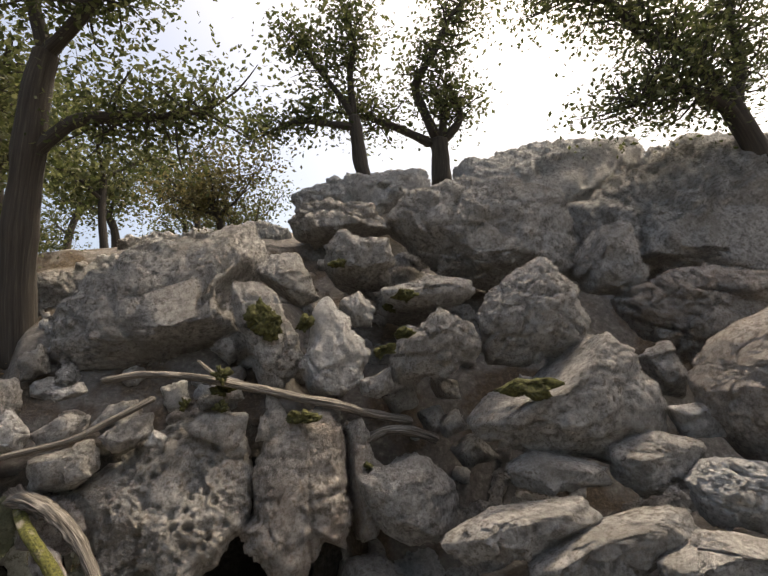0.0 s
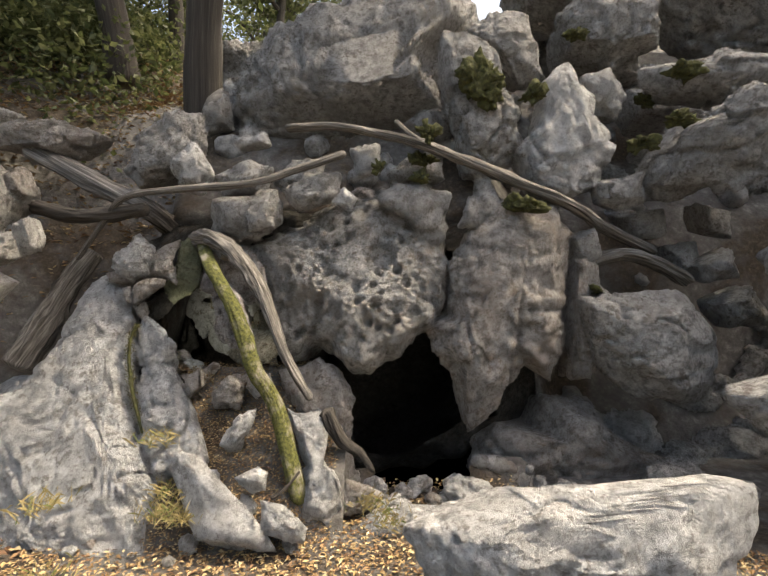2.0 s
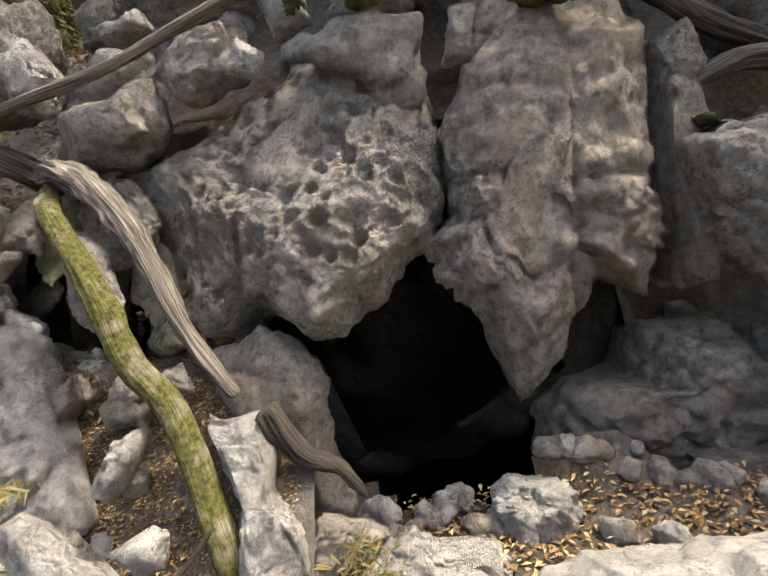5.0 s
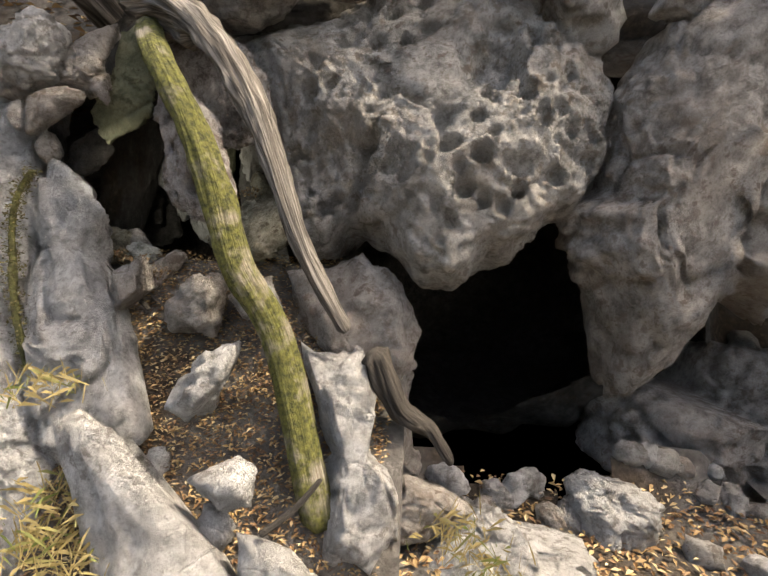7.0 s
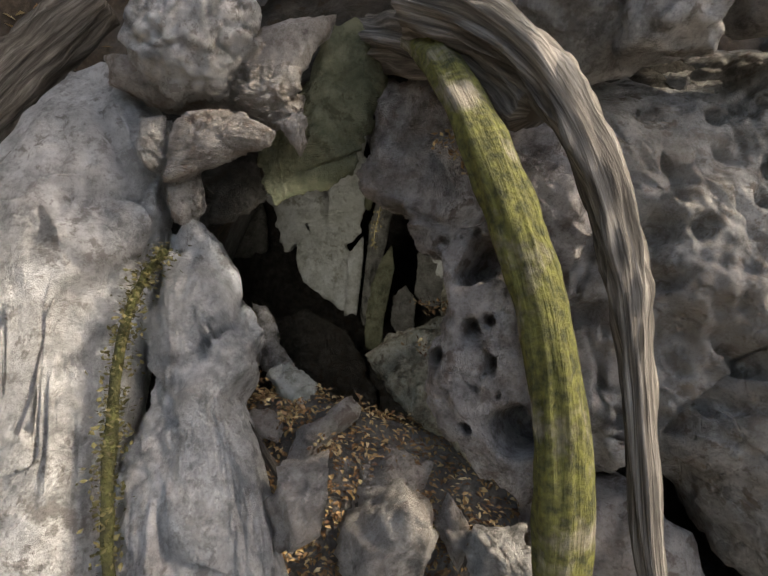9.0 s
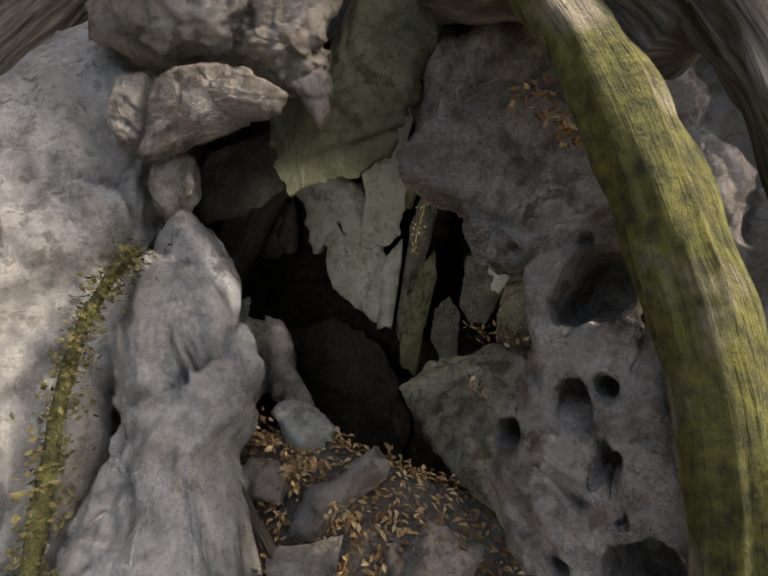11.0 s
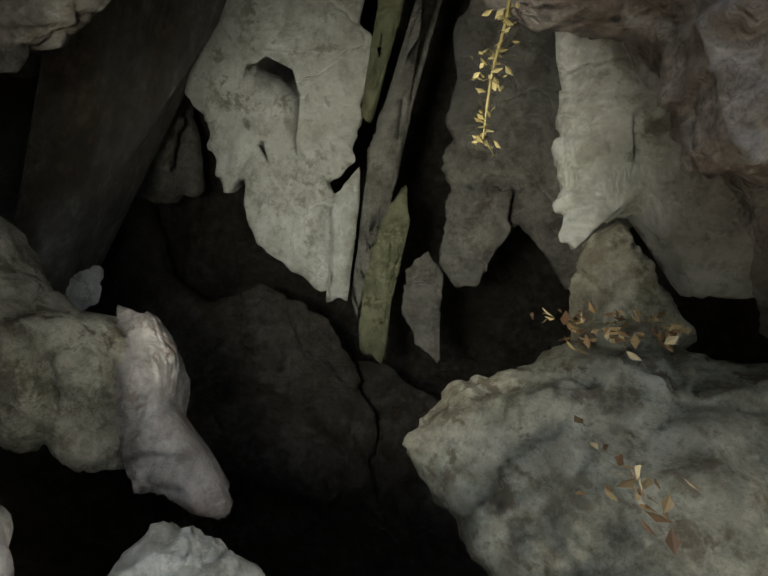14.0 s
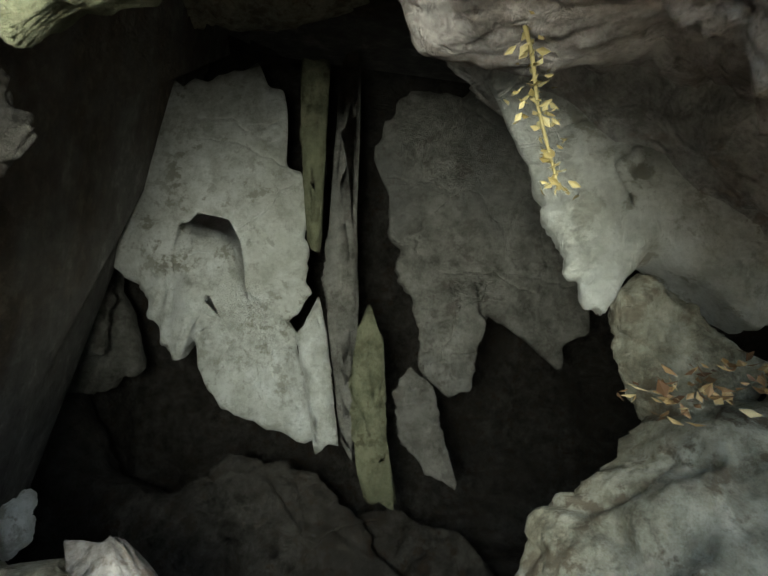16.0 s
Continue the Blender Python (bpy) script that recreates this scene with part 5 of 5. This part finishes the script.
tree("bush", "half bare brownish bush above the outcrop", 6, [(0.1, 6.89, 3.96), (0.09, 6.85, 4.16), (-0.01, 6.83, 4.42)], [[(0.11, 6.84, 4.16), (0.42, 6.7, 4.36), (0.69, 6.54, 4.68)], [(0.09, 6.85, 4.16), (-0.19, 6.91, 4.32), (-0.55, 6.98, 4.57)], [(0.07, 6.85, 4.22), (0.06, 6.76, 4.64), (0.01, 6.69, 5.06)]], 0.05, 3500, 0.16, 0.06, "bush_leaves", twigs=7, reach=0.5, gap=0.2)


def far_tree(seed, x, y, tall, label="evergreen oak in the wood behind the rocks", leaves=2600):
    rng = random.Random(seed)
    z = ground_height(x, y) - 0.3
    t = [(x, y, z), (x + rng.uniform(-0.3, 0.3), y, z + tall * 0.3), (x + rng.uniform(-0.5, 0.5), y + 0.2, z + tall * 0.55)]
    top = Vector(t[-1])
    limbs = []
    for k in range(5):
        a = k * 1.257 + rng.uniform(-0.4, 0.4)
        o = Vector((math.cos(a), math.sin(a), 0)) * tall * rng.uniform(0.25, 0.4)
        s = Vector(t[1]).lerp(top, rng.uniform(0.2, 1))
        limbs.append([s, s + o * 0.5 + Vector((0, 0, tall * 0.12)), s + o + Vector((0, 0, tall * rng.uniform(0.05, 0.4)))])
    ob = tree("oak_tree", label, seed, t, limbs, tall * 0.025, leaves, tall * 0.08, 0.14, reach=tall * 0.2, twigs=2, gap=0.3)
    return tagged(ob, group="trees of the wood")


SPOTS = [(-3.2, 8.2, 4.5), (-4.8, 7.6, 5.5), (-6.2, 9.5, 6), (-4.2, 11, 5.5), (-2.4, 11.5, 4), (-8, 8, 6), (-7, 13, 7), (-3, 15, 5), (-0.6, 14, 4), (-10, 11, 7), (-5, 18, 6), (1.2, 18, 4), (-9.5, 16, 7), (-5.6, 5.2, 5), (-7.5, 5.5, 6), (-1.2, 19, 5)]
for n, (x, y, tall) in enumerate(SPOTS):
    far_tree(30 + n, x, y, tall)


# unseen oaks added behind the walker to hold back part of the sky's light
for n, (x, y, tall) in enumerate([(-5.6, -4.2, 7.5), (-7.5, 0.8, 7.5), (9.5, -4.0, 8), (-1.0, -10.5, 8), (5.6, -9.5, 8.5)]):
    far_tree(60 + n, x, y, tall, "unseen tall evergreen oak added behind the path to screen the sky", 3600)


# undergrowth in the shade of the wood
rng = random.Random(77)
spots = []
for _ in range(260):
    x, y = rng.uniform(-10, -3.3), rng.uniform(5.6, 14)
    spots.append(Vector((x, y, ground_height(x, y) + rng.uniform(0.1, 0.7))))
for _ in range(90):
    x, y = rng.uniform(-5.5, -2.95), rng.uniform(5.6, 9.0)
    spots.append(Vector((x, y, ground_height(x, y) + rng.uniform(0.0, 0.6))))
me = leaf_cloud(rng, spots, 64000, 0.3, 0.08)
me.materials.append(MATS["leaves"])
tagged(new("undergrowth", me), "dark green undergrowth below the trees", "undergrowth", kind="stuff")


# loose stones between the rocks
rng = random.Random(41)
STONES = []
for n in range(8):
    outline = [(math.cos(a) * rng.uniform(0.7, 1.1), math.sin(a) * rng.uniform(0.5, 0.9)) for a in [k * math.tau / 7 for k in range(7)]]
    me = rock_mesh("loose_stone", outline, 1.2, 300 + n, 0.12, 3)
    me.materials.append(MATS[("grey", "pale", "grey", "warm")[n % 4]])
    STONES.append(me)
for n in range(260):
    if n < 190:
        x, y, s = rng.uniform(-2.3, 4.5), 4.95 + 2.8 * rng.random() ** 1.5, rng.uniform(0.05, 0.17)
    else:
        x, y, s = rng.uniform(-2.6, 3.0), rng.uniform(2.9, 4.1), rng.uniform(0.03, 0.1)
    z = litter_height(x, y) if (-2.05 < x < -0.72 and 3.75 < y < 4.4) else ground_height(x, y)
    ob = new("loose_stone", STONES[n % 8])
    ob.matrix_world = pose(x, y, z + s * 0.2, rng.uniform(-40, 40), rng.uniform(-40, 40), rng.uniform(0, 360)) @ Matrix.Diagonal((s, s, s, 1))
    tagged(ob, "loose angular limestone stone on the slope", "stone", "loose stones of the slope")


# broken slabs and blocks that fill the slope
rng = random.Random(58)
BLOCKS = []
for n in range(7):
    outline = [(math.cos(a) * rng.uniform(0.75, 1.15), math.sin(a) * rng.uniform(0.4, 0.75)) for a in [k * math.tau / 8 for k in range(8)]]
    me = rock_mesh("slope_rock", outline, 1.3, 330 + n, 0.13, 5)
    me.materials.append(MATS[("grey", "pale", "grey")[n % 3]])
    BLOCKS.append(me)
for n in range(96):
    if n < 60:
        x, y, s = rng.uniform(0.8, 4.6), 4.15 + 2.2 * rng.random(), rng.uniform(0.14, 0.34)
    else:
        x, y, s = rng.uniform(-2.2, 6.0), 6.0 + 4.0 * rng.random(), rng.uniform(0.25, 0.6)
    ob = new("slope_rock", BLOCKS[n % 7])
    ob.matrix_world = pose(x, y, ground_height(x, y) - s * 0.12, rng.uniform(-30, 20), rng.uniform(-25, 25), rng.uniform(-50, 50)) @ Matrix.Diagonal((s, s, s, 1))
    tagged(ob, "broken limestone block half sunk in the slope", "rock", "broken blocks of the slope")
for n in range(26):
    x, s = -0.72 + 1.5 * (n + 0.5) / 26, rng.uniform(0.04, 0.1)
    y = 4.2 + 0.14 * noise.noise(Vector((x * 4.3, 0.7, 2.0))) + rng.uniform(-0.06, 0.06)
    ob = new("loose_stone", STONES[n % 8])
    ob.matrix_world = pose(x, y, ground_height(x, y) + s * 0.1, rng.uniform(-40, 40), rng.uniform(-40, 40), rng.uniform(0, 360)) @ Matrix.Diagonal((s, s, s * rng.uniform(0.7, 1.1), 1))
    tagged(ob, "loose limestone stone on the cave sill", "stone", "stones of the cave sill")


# fallen leaves and dry grass
def scatter_leaves(name, label, seed, count, place, size=0.027, mat="dry_leaves"):
    rng = random.Random(seed)
    verts, faces = [], []
    for _ in range(count):
        p = place(rng)
        a = rng.uniform(0, math.tau)
        d = Vector((math.cos(a), math.sin(a), rng.uniform(-0.35, 0.35))).normalized()
        s = Vector((-math.sin(a), math.cos(a), rng.uniform(-0.4, 0.4))).normalized()
        w, n = size * rng.uniform(0.6, 1.25), len(verts)
        up = Vector((0, 0, w * rng.uniform(0.05, 0.25)))
        mid = [p + d * w * 0.5 + s * w * 0.22 + up, p + d * w * 0.5 - s * w * 0.22 + up]
        verts += [p, mid[0], p + d * w, mid[1], p + d * w * 0.5]
        faces += [(n, n + 1, n + 4), (n + 1, n + 2, n + 4), (n + 2, n + 3, n + 4), (n + 3, n, n + 4)]
    me = bpy.data.meshes.new(name)
    me.from_pydata(verts, [], faces)
    me.materials.append(MATS[mat])
    return tagged(new(name, me), label, "litter", kind="stuff")


def on_slope(rng):
    x, y = rng.uniform(-1.95, -0.6), rng.uniform(3.7, 4.46)
    return Vector((x, y, litter_height(x, y) + rng.uniform(0.0, 0.02)))


def on_ground(rng):
    x, y = rng.uniform(-2.0, 1.2), rng.uniform(3.0, 4.25)
    return Vector((x, y, ground_height(x, y) + rng.uniform(0.0, 0.02)))


def on_bank(rng):
    x, y = rng.uniform(-5.5, -2.0), rng.uniform(3.2, 8.5)
    return Vector((x, y, ground_height(x, y) + rng.uniform(0.0, 0.02)))


scatter_leaves("leaf_litter", "brown and straw coloured oak leaves on the earth slope", 5, 20000, on_slope, 0.017)
scatter_leaves("leaf_litter", "brown oak leaves on the ground before the cave", 6, 14000, on_ground)
scatter_leaves("leaf_litter", "brown oak leaves on the shaded earth bank", 7, 16000, on_bank, 0.06)

for label, centres, count, seed in (("brown oak leaves caught between two boulders", [(0.07, 4.69, 0.96), (0.06, 4.65, 0.88), (0.06, 4.6, 0.79)], 160, 21), ("brown oak leaves heaped on the ledge", [(-1.236, 4.597, 0.645), (-1.196, 4.61, 0.66), (-1.15, 4.61, 0.665), (-1.24, 4.44, 0.6)], 130, 22), ("brown oak leaves caught under the trunk", [(-1.32, 4.27, 1.02), (-1.29, 4.25, 1.0), (-1.27, 4.23, 0.99)], 90, 23), ("rusty oak leaves between the stones of the brink", [(-1.578, 4.379, 0.43), (-1.538, 4.357, 0.42), (-1.48, 4.331, 0.4), (-1.464, 4.348, 0.415), (-1.38, 4.292, 0.39)], 260, 24)):
    me = leaf_cloud(random.Random(seed), [Vector(p) for p in centres], count, 0.013, 0.013)
    me.materials.append(MATS["dry_leaves"])
    tagged(new("leaf_litter", me), label, "litter", kind="stuff")

SEAM = [(-1.759, 4.278, 0.701), (-1.775, 4.251, 0.653), (-1.773, 4.211, 0.6), (-1.761, 4.177, 0.534), (-1.731, 4.132, 0.44), (-1.697, 4.08, 0.358), (-1.64, 4.02, 0.256), (-1.58, 3.97, 0.13)]
# moss and plants in the seam between the pale slabs
seam = tagged(new("moss_seam"), "green moss and small dry plants in a rock seam", "moss")
bm = bmesh.new()
tube(bm, SEAM, 0.008, 0.012, 5, 10, 10, 0.5, 0.8)
part("moss", bm, MATS["moss"], seam)
me = leaf_cloud(random.Random(19), smooth_path(SEAM, 14), 1300, 0.013, 0.011)
me.materials.append(MATS["bush_leaves"])
sprigs = new("greenery", me)
sprigs.parent = seam


def grass_tuft(seed, c, count=90):
    rng = random.Random(seed)
    verts, faces = [], []
    for _ in range(count):
        p = Vector(c) + Vector((rng.gauss(0, 0.05), rng.gauss(0, 0.05), rng.uniform(-0.04, 0.0)))
        d = Vector((rng.uniform(-1, 1), rng.uniform(-1, 1), rng.uniform(0.4, 1.4))).normalized() * rng.uniform(0.04, 0.1)
        s = Vector((rng.uniform(-1, 1), rng.uniform(-1, 1), 0)).normalized() * 0.0016
        n = len(verts)
        verts += [p - s, p + s, p + d * 0.6 + s * 0.8, p + d + Vector((0, 0, -0.015))]
        faces += [(n, n + 1, n + 2), (n, n + 2, n + 3)]
    me = bpy.data.meshes.new("grass_tuft")
    me.from_pydata(verts, [], faces)
    me.materials.append(MATS["grass"])
    return tagged(new("grass_tuft", me), "tuft of dry straw coloured grass", "grass", kind="stuff")


for n, c in enumerate([(-1.35, 3.74, -0.03), (-1.36, 3.67, -0.1), (-1.27, 3.67, -0.12), (-1.46, 3.88, 0.17), (-1.72, 3.43, 0.06), (-1.66, 3.32, -0.18), (-0.39, 3.89, -0.19), (-0.29, 3.83, -0.25)]):
    grass_tuft(90 + n, c)

STRAND = [(-1.419, 4.532, 0.882), (-1.413, 4.519, 0.845), (-1.412, 4.507, 0.813), (-1.406, 4.493, 0.775)]
# the dangling strand at the inner edge of the opening
base = tagged(new("hanging_strand"), "dry yellow plant strand dangling inside the opening", "plant")
bm = bmesh.new()
tube(bm, STRAND, 0.0015, 0.0008, 3, 6, 8, 0.3)
part("stem", bm, MATS["fungus"], base)
me = leaf_cloud(random.Random(9), smooth_path(STRAND, 6), 130, 0.005, 0.0065)
me.materials.append(MATS["fungus"])
tuft = new("tuft", me)
tuft.parent = base

# added fill spot, no lamp of the place, brightening the flowstone curtain
gap = new("curtain_fill", bpy.data.lights.new("curtain_fill", "SPOT"))
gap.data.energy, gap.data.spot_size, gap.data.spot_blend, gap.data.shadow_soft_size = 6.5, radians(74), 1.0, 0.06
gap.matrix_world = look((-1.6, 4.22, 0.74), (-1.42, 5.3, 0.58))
